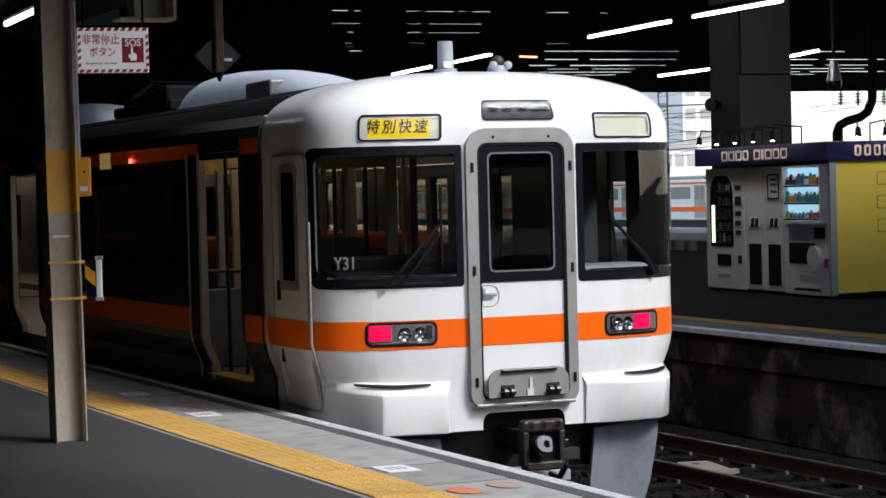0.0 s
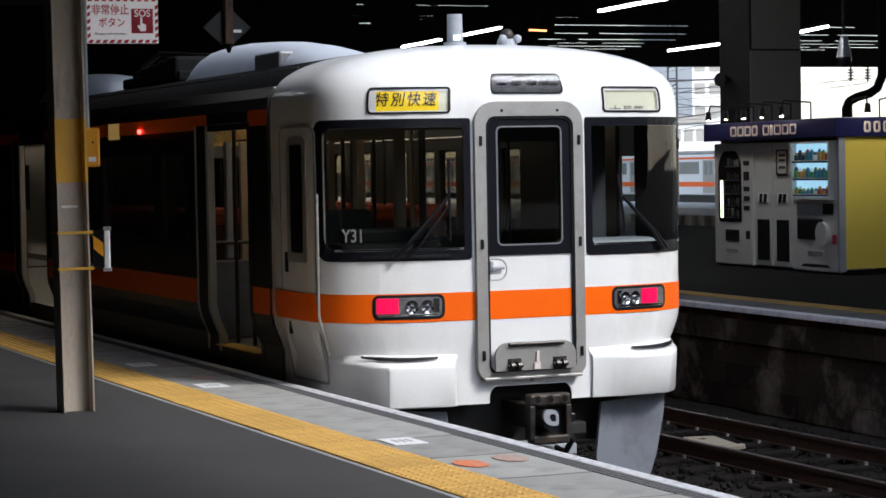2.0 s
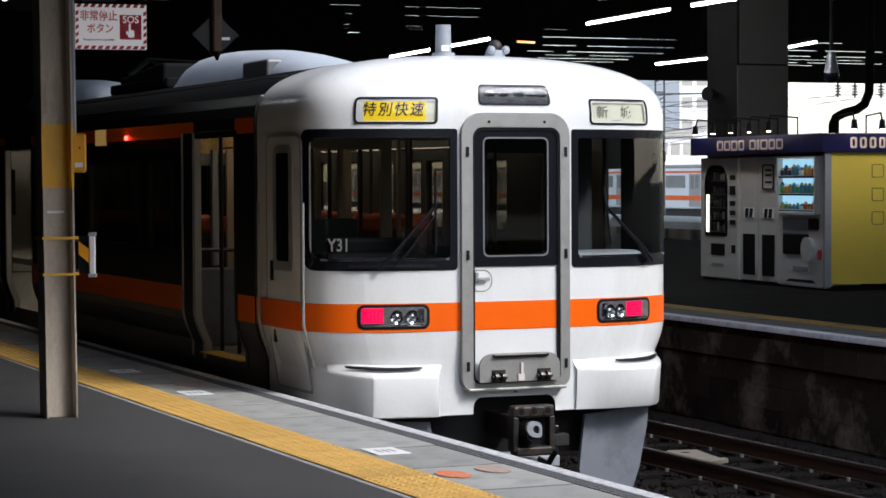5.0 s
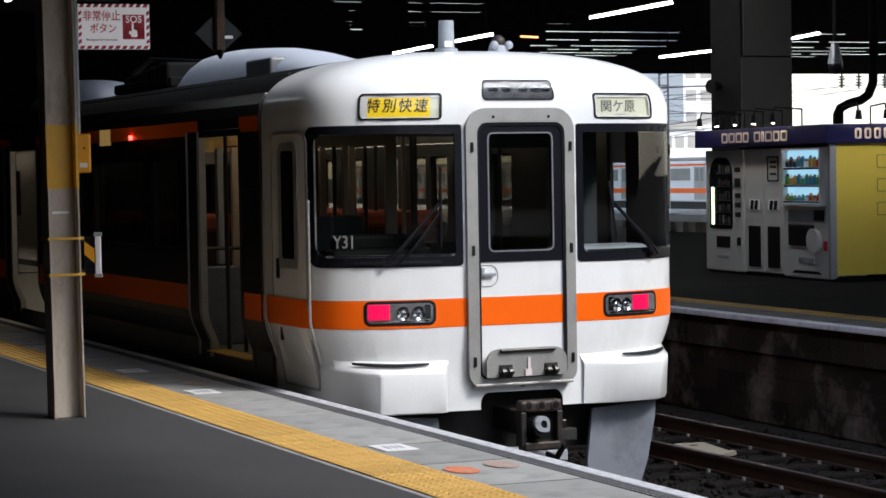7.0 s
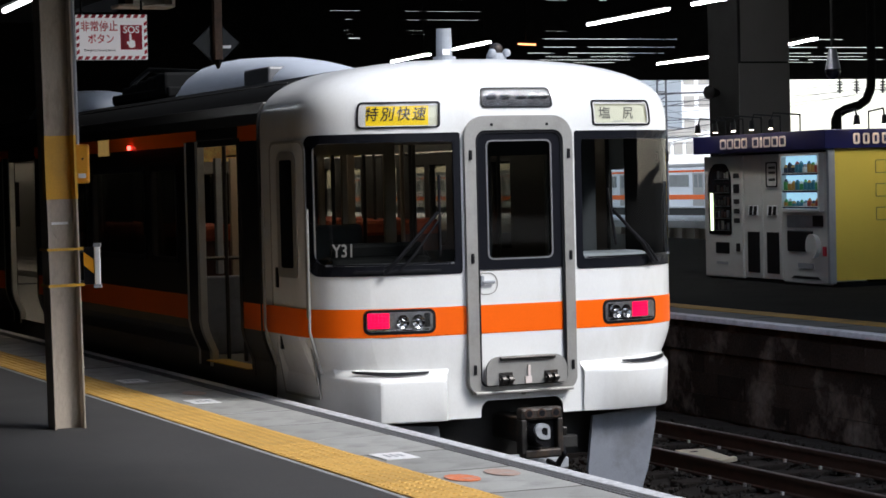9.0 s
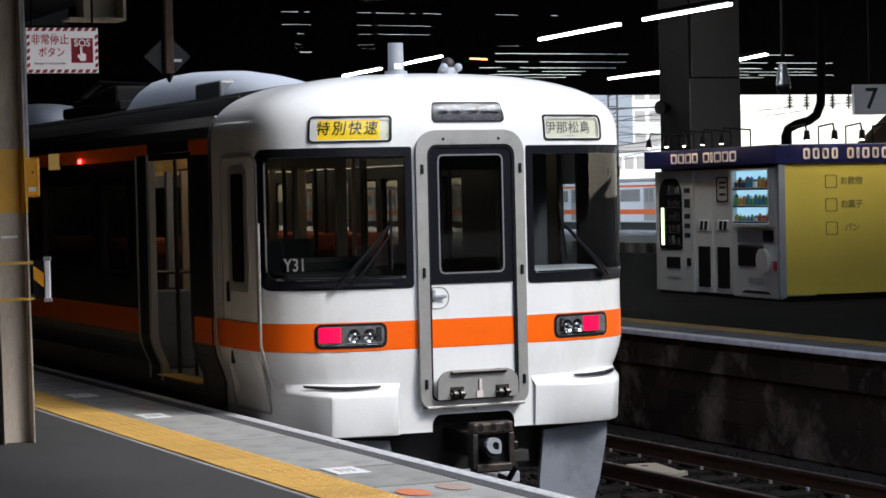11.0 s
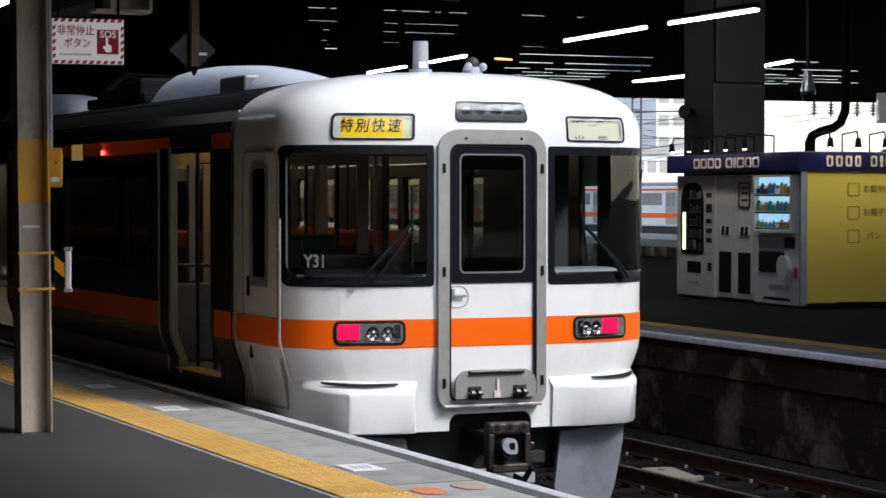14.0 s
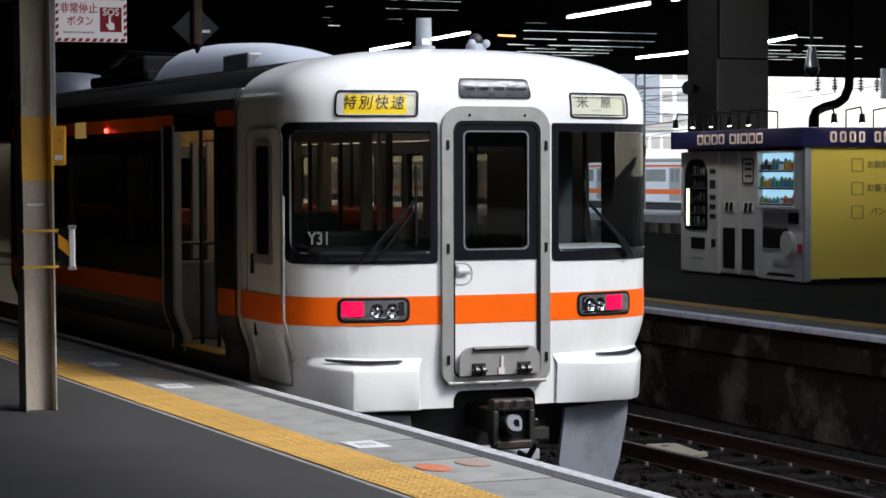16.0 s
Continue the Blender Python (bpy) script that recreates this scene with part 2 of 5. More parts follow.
    m = Matrix.Translation((a + b) / 2) @ (b - a).to_track_quat("Z", "Y").to_matrix().to_4x4()
    bmesh.ops.create_cone(bm, cap_ends=True, segments=seg, radius1=r, radius2=r if r2 is None else r2, depth=(b - a).length, matrix=m)
    return bm


def rod(a, b, r, seg=10, r2=None):
    return add_rod(bmesh.new(), a, b, r, seg, r2)


def pipe(points, r, seg=8):
    bm = bmesh.new()
    for a, b in zip(points, points[1:]):
        add_rod(bm, a, b, r, seg)
    for p in points[1:-1]:
        bmesh.ops.create_uvsphere(bm, u_segments=seg, v_segments=6, radius=r, matrix=Matrix.Translation(p))
    return bm


def prism(outline, depth, m=None):
    """A plate from a flat outline in x and z, with its thickness along +y."""
    bm = bmesh.new()
    f = [bm.verts.new((x, 0, z)) for x, z in outline]
    g = [bm.verts.new((x, depth, z)) for x, z in outline]
    bm.faces.new(f)
    bm.faces.new(g[::-1])
    k = len(f)
    for i in range(k):
        bm.faces.new((f[i], g[i], g[(i + 1) % k], f[(i + 1) % k]))
    if m is not None:
        bm.transform(m)
    return bm


def round_rect(x0, x1, z0, z1, r, seg=6, side=8):
    """A rounded outline; r: one radius, or four from lower left, against the clock's way: ll, lr, ur, ul."""
    rr = (r,) * 4 if not isinstance(r, (list, tuple)) else r
    cs = ((x0, z0, 1, 1, 180), (x1, z0, -1, 1, 270), (x1, z1, -1, -1, 0), (x0, z1, 1, -1, 90))
    pts = []
    for k, (x, z, sx, sz, a0) in enumerate(cs):
        q = max(rr[k], 1e-4)
        for i in range(seg + 1):
            a = radians(a0 + 90 * i / seg)
            pts.append((x + sx * q + q * math.cos(a), z + sz * q + q * math.sin(a)))
        nx, nz, nsx, nsz, na = cs[(k + 1) % 4]
        q2 = max(rr[(k + 1) % 4], 1e-4)
        e = (nx + nsx * q2 + q2 * math.cos(radians(na)), nz + nsz * q2 + q2 * math.sin(radians(na)))
        s = pts[-1]
        for i in range(1, side):
            t = i / side
            pts.append((s[0] + (e[0] - s[0]) * t, s[1] + (e[1] - s[1]) * t))
    return pts


def text_mesh(name, words, size, material, m, parent=None, label="", extrude=0.001, align="CENTER", squeeze=1.0, spacing=1.0):
    cu = bpy.data.curves.new(name, "FONT")
    cu.body, cu.size, cu.extrude, cu.align_x, cu.align_y = words, size, extrude, align, "CENTER"
    cu.resolution_u = 3
    cu.offset, cu.space_character = size * 0.012, spacing
    tmp = new(name, cu)
    me = bpy.data.meshes.new_from_object(tmp.evaluated_get(bpy.context.evaluated_depsgraph_get()))
    bpy.data.objects.remove(tmp)
    me.materials.clear()
    me.materials.append(material)
    ob = new(name, me)
    me.transform(Matrix.Diagonal((squeeze, 1, 1, 1)))
    ob.matrix_basis, ob.parent = m, parent
    if label:
        ob["label"] = label
    return ob


# ---------------------------------------------------------------- the ground
def grid_sheet(xs, ys, z):
    bm = bmesh.new()
    vs = [[bm.verts.new((x, y, z(x, y))) for x in xs] for y in ys]
    for j in range(len(ys) - 1):
        for i in range(len(xs) - 1):
            bm.faces.new((vs[j][i], vs[j][i + 1], vs[j + 1][i + 1], vs[j + 1][i]))
    return bm


RAIL_Z = -0.95
xs = [-600, -100, -14.5] + [-2 + 0.12 * i for i in range(70)] + [40, 100, 300, 900]
ys = [-400, -60, -10] + [-6 + 0.25 * i for i in range(90)] + [30, 60, 120, 300, 1500]
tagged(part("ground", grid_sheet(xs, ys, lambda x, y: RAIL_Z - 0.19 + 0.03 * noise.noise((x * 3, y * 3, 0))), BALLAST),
    "ballast bed between the platforms, coloured dark grey-brown for shade", "ground", kind="structure")


def track(x, name):
    t = thing(name, "rusty railway track with bright rail heads on sleepers", "railway track", kind="structure")
    for sx in (-0.5675, 0.5675):
        bm = bmesh.new()
        add_box(bm, (x + sx - 0.06, -30, RAIL_Z - 0.15), (x + sx + 0.06, 66, RAIL_Z - 0.135))
        add_box(bm, (x + sx - 0.009, -30, RAIL_Z - 0.136), (x + sx + 0.009, 66, RAIL_Z - 0.03))
        add_box(bm, (x + sx - 0.032, -30, RAIL_Z - 0.035), (x + sx + 0.032, 66, RAIL_Z - 0.006))
        part("rail", bm, RAIL, t)
        part("rail_head", box((x + sx - 0.026, -30, RAIL_Z - 0.007), (x + sx + 0.026, 66, RAIL_Z)), RAIL_TOP, t)
    me = clip = None
    for i in range(58):
        y = -9 + 0.6 * i
        if me is None:
            s = part("sleeper", box((-1.0, -0.11, -0.10), (1.0, 0.11, 0.02), 0.015), SLEEPER, t)
            me = s.data
        else:
            s = new("sleeper", me)
            s.parent = t
        s.matrix_basis = pose(x, y, RAIL_Z - 0.17, 0, 0, random.uniform(-0.6, 0.6))
        if clip is None:
            clip = part("rail_clip", box((-0.013, -0.016, 0), (0.013, 0.016, 0.035), 0.005), CLIP, t, "pale rail clip").data
        for sx in (-0.66, -0.475, 0.475, 0.66):
            c = new("rail_clip", clip)
            c.parent, c.matrix_basis = t, pose(x + sx, y, RAIL_Z - 0.155)
    return t


track(0.0, "track_1")
track(3.55, "track_2")


def stones():
    """Loose ballast as one heap of small irregular stones."""
    bm = bmesh.new()
    rnd = random.Random(4)
    verts, faces = [], []
    for _ in range(5200):
        x, y = rnd.uniform(-0.4, 5.0), rnd.uniform(-5, 9)
        s = rnd.uniform(0.016, 0.036)
        c = Vector((x, y, RAIL_Z - 0.17 + rnd.uniform(0, 0.02)))
        e = Euler((rnd.uniform(0, 6), rnd.uniform(0, 6), rnd.uniform(0, 6)))
        k = len(verts)
        for d in ((1, 0, 0), (-1, 0, 0), (0, 1, 0), (0, -1, 0), (0, 0, 1), (0, 0, -1)):
            v = Vector([a * s * rnd.uniform(0.7, 1.25) for a in d])
            v.rotate(e)
            verts.append(c + v)
        for a, b, q in ((0, 2, 4), (2, 1, 4), (1, 3, 4), (3, 0, 4), (2, 0, 5), (1, 2, 5), (3, 1, 5), (0, 3, 5)):
            faces.append((k + a, k + b, k + q))
    bm.free()
    me = bpy.data.meshes.new("ballast_stones")
    me.from_pydata(verts, [], faces)
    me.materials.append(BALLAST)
    tagged(new("ballast_stones", me), "loose grey-brown crushed ballast stones along the track", "ballast", kind="stuff")


stones()

# ---------------------------------------------------------------- near platform
EDGE_X, TACT_A, TACT_B = -1.57, -2.31, -2.70
near = thing("platform_near", "asphalt station platform with a concrete edge and yellow tactile strip", "platform", kind="structure")
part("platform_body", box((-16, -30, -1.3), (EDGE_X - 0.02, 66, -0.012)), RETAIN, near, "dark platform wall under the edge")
part("asphalt", box((-16, -30, -0.012), (TACT_B - 0.045, 66, 0.0)), ASPHALT, near, "worn dark grey asphalt")
part("kerb_line", box((TACT_B - 0.043, -30, -0.012), (TACT_B - 0.012, 66, 0.001)), CONCRETE, near, "thin pale mortar line")


def slabs(owner, x0, x1, y0, y1, pitch, name, material, z0=-0.012, z1=0.0, gap=0.04):
    """A row of separate slabs along y, with open joints."""
    me, y = None, y0
    while y < y1:
        if me is None:
            ob = part(name, box((x0, 0, z0), (x1, pitch - gap, z1), 0.002), material, owner)
            me = ob.data
        else:
            ob = new(name, me)
            ob.parent = owner
        ob.matrix_basis = pose(random.uniform(-0.001, 0.001), y, random.uniform(-0.0015, 0.0015))
        y += pitch


slabs(near, TACT_A, EDGE_X - 0.205, -9, 30, 0.9, "concrete_slab", CONCRETE)
slabs(near, TACT_B + 0.003, TACT_A - 0.003, -9, 30, 0.39, "tactile_block", TACTILE, z1=0.004, gap=0.006)
part("slab_bed", box((TACT_B, -30, -0.03), (EDGE_X - 0.206, 66, -0.003)), JOINT, near, "dirty joint filler")


def domes():
    verts, faces = [], []
    n = 8
    for j in range(430):
        y = -8.97 + 0.065 * j
        for i in range(6):
            x = TACT_B + 0.0325 + 0.065 * i
            k = len(verts)
            for r, z in ((0.0145, 0.003), (0.009, 0.009)):
                for a in range(n):
                    verts.append((x + r * math.cos(6.2832 * a / n), y + r * math.sin(6.2832 * a / n), z))
            for a in range(n):
                b = (a + 1) % n
                faces.append((k + a, k + b, k + n + b, k + n + a))
            faces.append(tuple(k + n + a for a in range(n)))
    me = bpy.data.meshes.new("tactile_dome")
    me.from_pydata(verts, [], faces)
    me.materials.append(TACTILE)
    ob = new("tactile_domes", me)
    ob.parent = near
    ob["kind"] = "stuff"


domes()


def edge_strip(owner, x0, x1, y0, y1, z=0.0):
    """The ribbed non-slip coping at the platform's edge."""
    part("coping", box((x0, y0, -0.14), (x1 - 0.096, y1, z - 0.004)), RUBBER, owner, "dark rubber grip strip")
    part("nosing", box((x1 - 0.095, y0, -0.14), (x1, y1, z + 0.002), 0.008), EDGE, owner, "pale worn nosing")
    verts, faces = [], []
    n = int((y1 - y0) / 0.05)
    for j in range(n):
        y = y0 + 0.05 * j
        for i in range(3):
            a = x0 + (x1 - x0) * (0.02 + i * 0.17)
            b = a + (x1 - x0) * 0.12
            o = 0.025 * (i % 2)
            k = len(verts)
            for (p, q) in ((a, y + o), (b, y + o), (b, y + o + 0.034), (a, y + o + 0.034)):
                verts.append((p, q, z - 0.004))
            for (p, q) in ((a, y + o), (b, y + o), (b, y + o + 0.034), (a, y + o + 0.034)):
                verts.append((p, q, z + 0.003))
            faces += [(k + 4, k + 5, k + 6, k + 7), (k, k + 1, k + 5, k + 4), (k + 1, k + 2, k + 6, k + 5), (k + 2, k + 3, k + 7, k + 6), (k + 3, k, k + 4, k + 7)]
    me = bpy.data.meshes.new("grip_ribs")
    me.from_pydata(verts, [], faces)
    me.materials.append(DARK_RIB)
    ob = new("grip_ribs", me)
    ob.parent, ob["kind"] = owner, "stuff"


edge_strip(near, EDGE_X - 0.205, EDGE_X, -9, 24)

# ---------------------------------------------------------------- far platform
FAR = Matrix.Translation((5.29, 5.3, 0)) @ pose(0, 0, 0, 0, 0, -2.0)
far = thing("platform_far", "far platform coloured dark for shade, with a pale edge and stained masonry wall", "platform", kind="structure", m=FAR)
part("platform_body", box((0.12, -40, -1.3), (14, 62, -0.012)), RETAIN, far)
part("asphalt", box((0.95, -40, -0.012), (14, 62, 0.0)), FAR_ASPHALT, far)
part("tactile_strip", box((0.62, -40, -0.012), (0.95, 62, 0.004), 0.003), WORN_SHADED_TACTILE, far, "worn yellow tactile strip, darkened for shade")
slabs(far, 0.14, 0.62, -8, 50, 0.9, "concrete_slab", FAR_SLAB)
part("coping", box((-0.02, -40, -0.055), (0.13, 62, 0.004), 0.01), COPING, far, "pale concrete coping")


rb = random.Random(8)
for r in range(4):
    for c in range(26):
        k = rb.uniform(-0.003, 0.003) - (0.05 if r == 3 else 0)
        y0 = -7 + c * 0.62 + (0.31 if r % 2 else 0)
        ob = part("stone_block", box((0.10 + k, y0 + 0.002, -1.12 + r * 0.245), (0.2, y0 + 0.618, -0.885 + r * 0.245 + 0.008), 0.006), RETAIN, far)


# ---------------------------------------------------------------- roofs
# mostly out of view: canopy edges are set to shape the daylight
tagged(part("canopy_near", box((-16, -32, 3.6), (-1.75, -3.2, 3.7)), CEIL), "unseen near platform canopy, cut to shape the light", "canopy", kind="structure")
tagged(part("canopy_inner", box((-16, -3.2, 3.35), (-1.45, 9, 3.45)), CEIL), "dark inner platform canopy, its edge set for shade", "canopy", kind="structure")
tagged(part("canopy_far", box((5.1, -60, 4.5), (24, 8.3, 4.6)), CEIL), "dark far platform canopy, its edges set for shade", "canopy", kind="structure")
tagged(part("canopy_step", box((-16, -3.3, 3.35), (-1.75, -3.2, 3.6)), CEIL), "added dark step that closes the gap between the two canopies", "canopy", kind="structure")
# added sheets that block sky light and reflections
tagged(part("sky_blocker_middle", box((-1.2, 6.2, 5.1), (4.8, 8.8, 5.2)), CEIL), "added sheet over the tracks that shades the car roof", "canopy", kind="structure")
tagged(part("sky_blocker_outer", box((24.5, -60, 4.6), (70, 0, 4.7)), CEIL), "unseen added sheet that hides the eastern sky", "canopy", kind="structure")
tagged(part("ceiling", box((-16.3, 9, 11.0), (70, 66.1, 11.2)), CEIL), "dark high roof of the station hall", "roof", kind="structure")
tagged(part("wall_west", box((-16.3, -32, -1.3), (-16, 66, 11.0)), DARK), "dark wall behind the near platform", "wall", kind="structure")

# added wall behind the camera that blocks light
tagged(part("blocker_south", box((-16, -32.3, -1.3), (-1.8, -32, 3.7)), DARK), "unseen added wall that keeps daylight off the near platform", "wall", kind="structure")
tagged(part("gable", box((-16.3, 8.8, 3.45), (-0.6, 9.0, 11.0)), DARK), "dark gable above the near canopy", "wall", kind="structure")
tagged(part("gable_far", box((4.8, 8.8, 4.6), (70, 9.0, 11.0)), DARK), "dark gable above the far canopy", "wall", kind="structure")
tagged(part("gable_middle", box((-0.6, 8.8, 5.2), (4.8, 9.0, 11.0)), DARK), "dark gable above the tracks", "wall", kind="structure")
# added dark wall, only there for reflections and less sky light
tagged(part("blocker_far_south", box((-120, -140, -1.3), (260, -138, 14)), DARK), "unseen added dark wall for the windscreens to reflect", "wall", kind="structure")
louvre = thing("louvre_wall", "dark louvred end wall with daylight in its slots", "louvre wall", kind="structure")
# rows of slots: height, slot height, and the stretches of x that are open
slots = ((6.18, 0.016, ((33.2, 35.1), (41.7, 44.5))), (6.29, 0.019, ((31.6, 35.8), (41.6, 43.8), (44.2, 48))), (6.42, 0.016, ((32, 33.4), (34, 36), (42, 47))),
         (6.56, 0.022, ((31.2, 32.4), (33.0, 37.4), (41.6, 44.4), (45.0, 47.6))), (6.80, 0.022, ((31.9, 33.4), (33.9, 37.9), (41.6, 44.7), (45.1, 48))),
         (7.13, 0.022, ((23.6, 24.1), (31.9, 38.0), (42.3, 43.2), (44.0, 46))), (7.30, 0.008, ((23.4, 23.8), (26.1, 26.8))), (7.44, 0.010, ((23.4, 23.7), (26.0, 26.7), (32, 33))),
         (7.85, 0.013, ((23.5, 23.8), (26.0, 26.6), (26.9, 29.1))), (8.19, 0.013, ((22.9, 24.1), (26.0, 26.6), (26.9, 29.2), (39.5, 40.2))),
         (8.68, 0.017, ((22.9, 23.6), (23.8, 24.1), (26.0, 26.6), (26.8, 28.0), (28.2, 28.5), (28.8, 29.6), (32.0, 33.0), (34.4, 34.8))), (9.15, 0.010, ((26.0, 27.5), (28.5, 29.3))))
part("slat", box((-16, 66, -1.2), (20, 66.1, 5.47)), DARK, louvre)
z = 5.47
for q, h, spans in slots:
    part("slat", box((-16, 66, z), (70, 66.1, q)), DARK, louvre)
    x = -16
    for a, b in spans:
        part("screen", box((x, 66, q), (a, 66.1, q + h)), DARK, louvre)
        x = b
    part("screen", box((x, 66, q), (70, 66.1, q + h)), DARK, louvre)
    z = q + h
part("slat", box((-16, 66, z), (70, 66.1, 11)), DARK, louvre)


# ---------------------------------------------------------------- the train: the nose's surface
W, DEEP, POW, BACK = 1.475, 0.72, 3.0, 1.45
arc = [(0.0, 0.0, 0.0)]
for i in range(1, 401):
    q = i / 400
    # even steps on both ends of the curve
    x = W * math.sin(q * math.pi / 2) ** (2 / POW)
    y = DEEP * (1 - abs(math.cos(q * math.pi / 2)) ** (2 / POW))
    arc.append((arc[-1][0] + math.hypot(x - arc[-1][1], y - arc[-1][2]), x, y))
ARC_S = np.array([a[0] for a in arc])
ARC_X = np.array([a[1] for a in arc])
ARC_Y = np.array([a[2] for a in arc])
S_SIDE = float(ARC_S[-1])                 # where the flat side begins
S_END = S_SIDE + BACK - DEEP


def half_width(z):
    if z > 1.85:
        u = min(max(z - 1.95, 0.0) / 0.52, 1.0)
        return W * (1 - u ** 3) ** 0.4
    if z < 0.45:
        u = min((0.45 - z) / 0.24, 1.0)
        return W - 0.085 * u ** 1.5
    return W


def set_back(z):
    if z > 1.95:
        u = min((z - 1.95) / 0.52, 1.0)
        return 0.8 * (1 - max(1 - u ** 3.2, 0) ** 0.5)
    if z < 0.45:
        return 0.02 * min((0.45 - z) / 0.24, 1.0) ** 1.5
    return 0.0


def skin(s, z, off=0.0):
    """A point of the nose: s metres round from the middle of the front, at height z, off metres proud of it."""
    a = abs(s)
    if a <= S_SIDE:
        x, y = float(np.interp(a, ARC_S, ARC_X)), float(np.interp(a, ARC_S, ARC_Y))
        e = 0.01
        tx = float(np.interp(a + e, ARC_S, ARC_X) - np.interp(max(a - e, 0), ARC_S, ARC_X))
        ty = float(np.interp(min(a + e, S_SIDE), ARC_S, ARC_Y) - np.interp(max(a - e, 0), ARC_S, ARC_Y))
        nl = math.hypot(tx, ty) or 1
        nx, ny = ty / nl, -tx / nl
    else:
        x, y, nx, ny = W, DEEP + a - S_SIDE, 1.0, 0.0
    b = set_back(z)
    x = x * half_width(z) / W + nx * off
    y = b + y * (BACK - b) / BACK + ny * off
    return Vector((math.copysign(x, s) if s else 0.0, y, z))


def skin_patch(outline, off, depth=0.012, rings=5, hole=None):
    """A plate that lies on the nose: the area in an outline of (s, z), or the rim between it and an inner outline."""
    bm = bmesh.new()
    k = len(outline)
    if hole:
        loops = [outline, hole]
    else:
        cx, cz = sum(p[0] for p in outline) / k, sum(p[1] for p in outline) / k
        loops = [[(cx + (s - cx) * f, cz + (q - cz) * f) for s, q in outline] for f in [1 - i / rings for i in range(rings)]]
    rows = [[bm.verts.new(skin(s, q, off)) for s, q in lp] for lp in loops]
    back = [[bm.verts.new(skin(s, q, off - depth)) for s, q in lp] for lp in (loops if hole else loops[:1])]
    for a, b in zip(rows, rows[1:]):
        for i in range(k):
            bm.faces.new((a[i], a[(i + 1) % k], b[(i + 1) % k], b[i]))
    if not hole:
        bm.faces.new(rows[-1])
    for f, b in zip((rows[0], rows[-1]) if hole else (rows[0],), back):
        for i in range(k):
            bm.faces.new((f[i], b[i], b[(i + 1) % k], f[(i + 1) % k]))
    return bm


def mirror(outline):
    return [(-s, z) for s, z in outline][::-1]


train = thing("train", "white-fronted stainless commuter train with orange stripes and an open door", "train")


OFF_WIN = (S_SIDE + 1.14 - DEEP, S_SIDE + 1.39 - DEEP)


def nose_shell():
    zs = [-0.15, -0.03, 0.04, 0.12, 0.21, 0.27, 0.33, 0.39, 0.45, 0.56, 0.67, 0.80, 0.94, 1.1, 1.35, 1.62, 1.84, 1.90, 1.96, 2.0, 2.05, 2.1, 2.14, 2.18, 2.22, 2.26, 2.3, 2.34, 2.38, 2.41, 2.435, 2.455, 2.467, 2.47]
    ss = sorted({0.0, 0.25, 0.348, 0.37, 0.44, 0.50, 0.60, 0.64, 0.66, 0.9, 1.13, 1.14, 1.3, 1.4, 1.45, 1.5, 1.55, 1.6, 1.65, 1.7, 1.75, 1.8, 1.9, S_SIDE, S_SIDE + 0.2, *OFF_WIN, S_END})
    ss = [-s for s in ss[:0:-1]] + ss
    bm = bmesh.new()
    vs = [[bm.verts.new(skin(s, z)) for s in ss] for z in zs]
    for j in range(len(zs) - 1):
        zm = (zs[j] + zs[j + 1]) / 2
        for i in range(len(ss) - 1):
            sm = abs(ss[i] + ss[i + 1]) / 2
            if (sm < 0.37 and 0.04 < zm < 1.90) or (sm < 0.348 and zm < -0.03):
                continue                               # the gangway door
            if 0.50 < sm < 1.55 and 0.94 < zm < 1.84:
                continue                               # windscreens
            if OFF_WIN[0] < ss[i] + 0.001 and ss[i + 1] - 0.001 < OFF_WIN[1] and 1.1 < zm < 1.62:
                continue                               # off-side cab window
            if (0.60 < sm < 1.14 if ss[i] < 0 else 0.64 < sm < 1.14) and 1.96 < zm < 2.10:
                continue                               # sign windows
            bm.faces.new((vs[j][i], vs[j][i + 1], vs[j + 1][i + 1], vs[j + 1][i]))
    bmesh.ops.remove_doubles(bm, verts=bm.verts, dist=0.0005)
    return part("nose_shell", bm, WHITE, train, "glossy white moulded cab front, grimy at the corner", smooth=True)


nose_shell()
# rounded upper corners of the coupler's opening, and added dark sheets for shade inside the cab
for sg in (-1, 1):
    o = [(0.35, -0.028), (0.27, -0.028)] + [(0.27 + 0.078 * math.sin(radians(a)), -0.028 - 0.078 * (1 - math.cos(radians(a)))) for a in (15, 30, 45, 60, 75, 90)] + [(0.35, -0.106)]
    part("opening_corner", skin_patch(o if sg < 0 else mirror(o), 0.001, 0.012, rings=1), WHITE, train)
    for a, b in ((1.62, OFF_WIN[0] - 0.01), (OFF_WIN[1] + 0.01, S_END - 0.01)):
        o = round_rect(a, b, 0.5, 1.97, 0.01, seg=2, side=6)
        part("dark_cab_sheet", skin_patch(o if sg > 0 else mirror(o), -0.02, 0.006, rings=2), UNDER, train, "added dark sheet that shades the cab side")
    o = round_rect(0.40, 1.64, 1.90, 1.94, 0.01, seg=2, side=8)
    part("cab_header", skin_patch(o if sg > 0 else mirror(o), -0.02, 0.05, rings=2), LINING, train)


def stripe(s0, s1, name="stripe"):
    n = 26
    bm = bmesh.new()
    rows = []
    for z in (0.458, 0.56, 0.662):
        rows.append([bm.verts.new(skin(s0 + (s1 - s0) * i / n, z, 0.016 if s0 + (s1 - s0) * i / n < -1.62 else 0.003)) for i in range(n + 1)])
    for a, b in zip(rows, rows[1:]):
        for i in range(n):
            bm.faces.new((a[i], a[i + 1], b[i + 1], b[i]))
    return part(name, bm, ORANGE, train, "orange stripe", smooth=True)


stripe(-S_END, -0.43)
stripe(0.43, S_END)

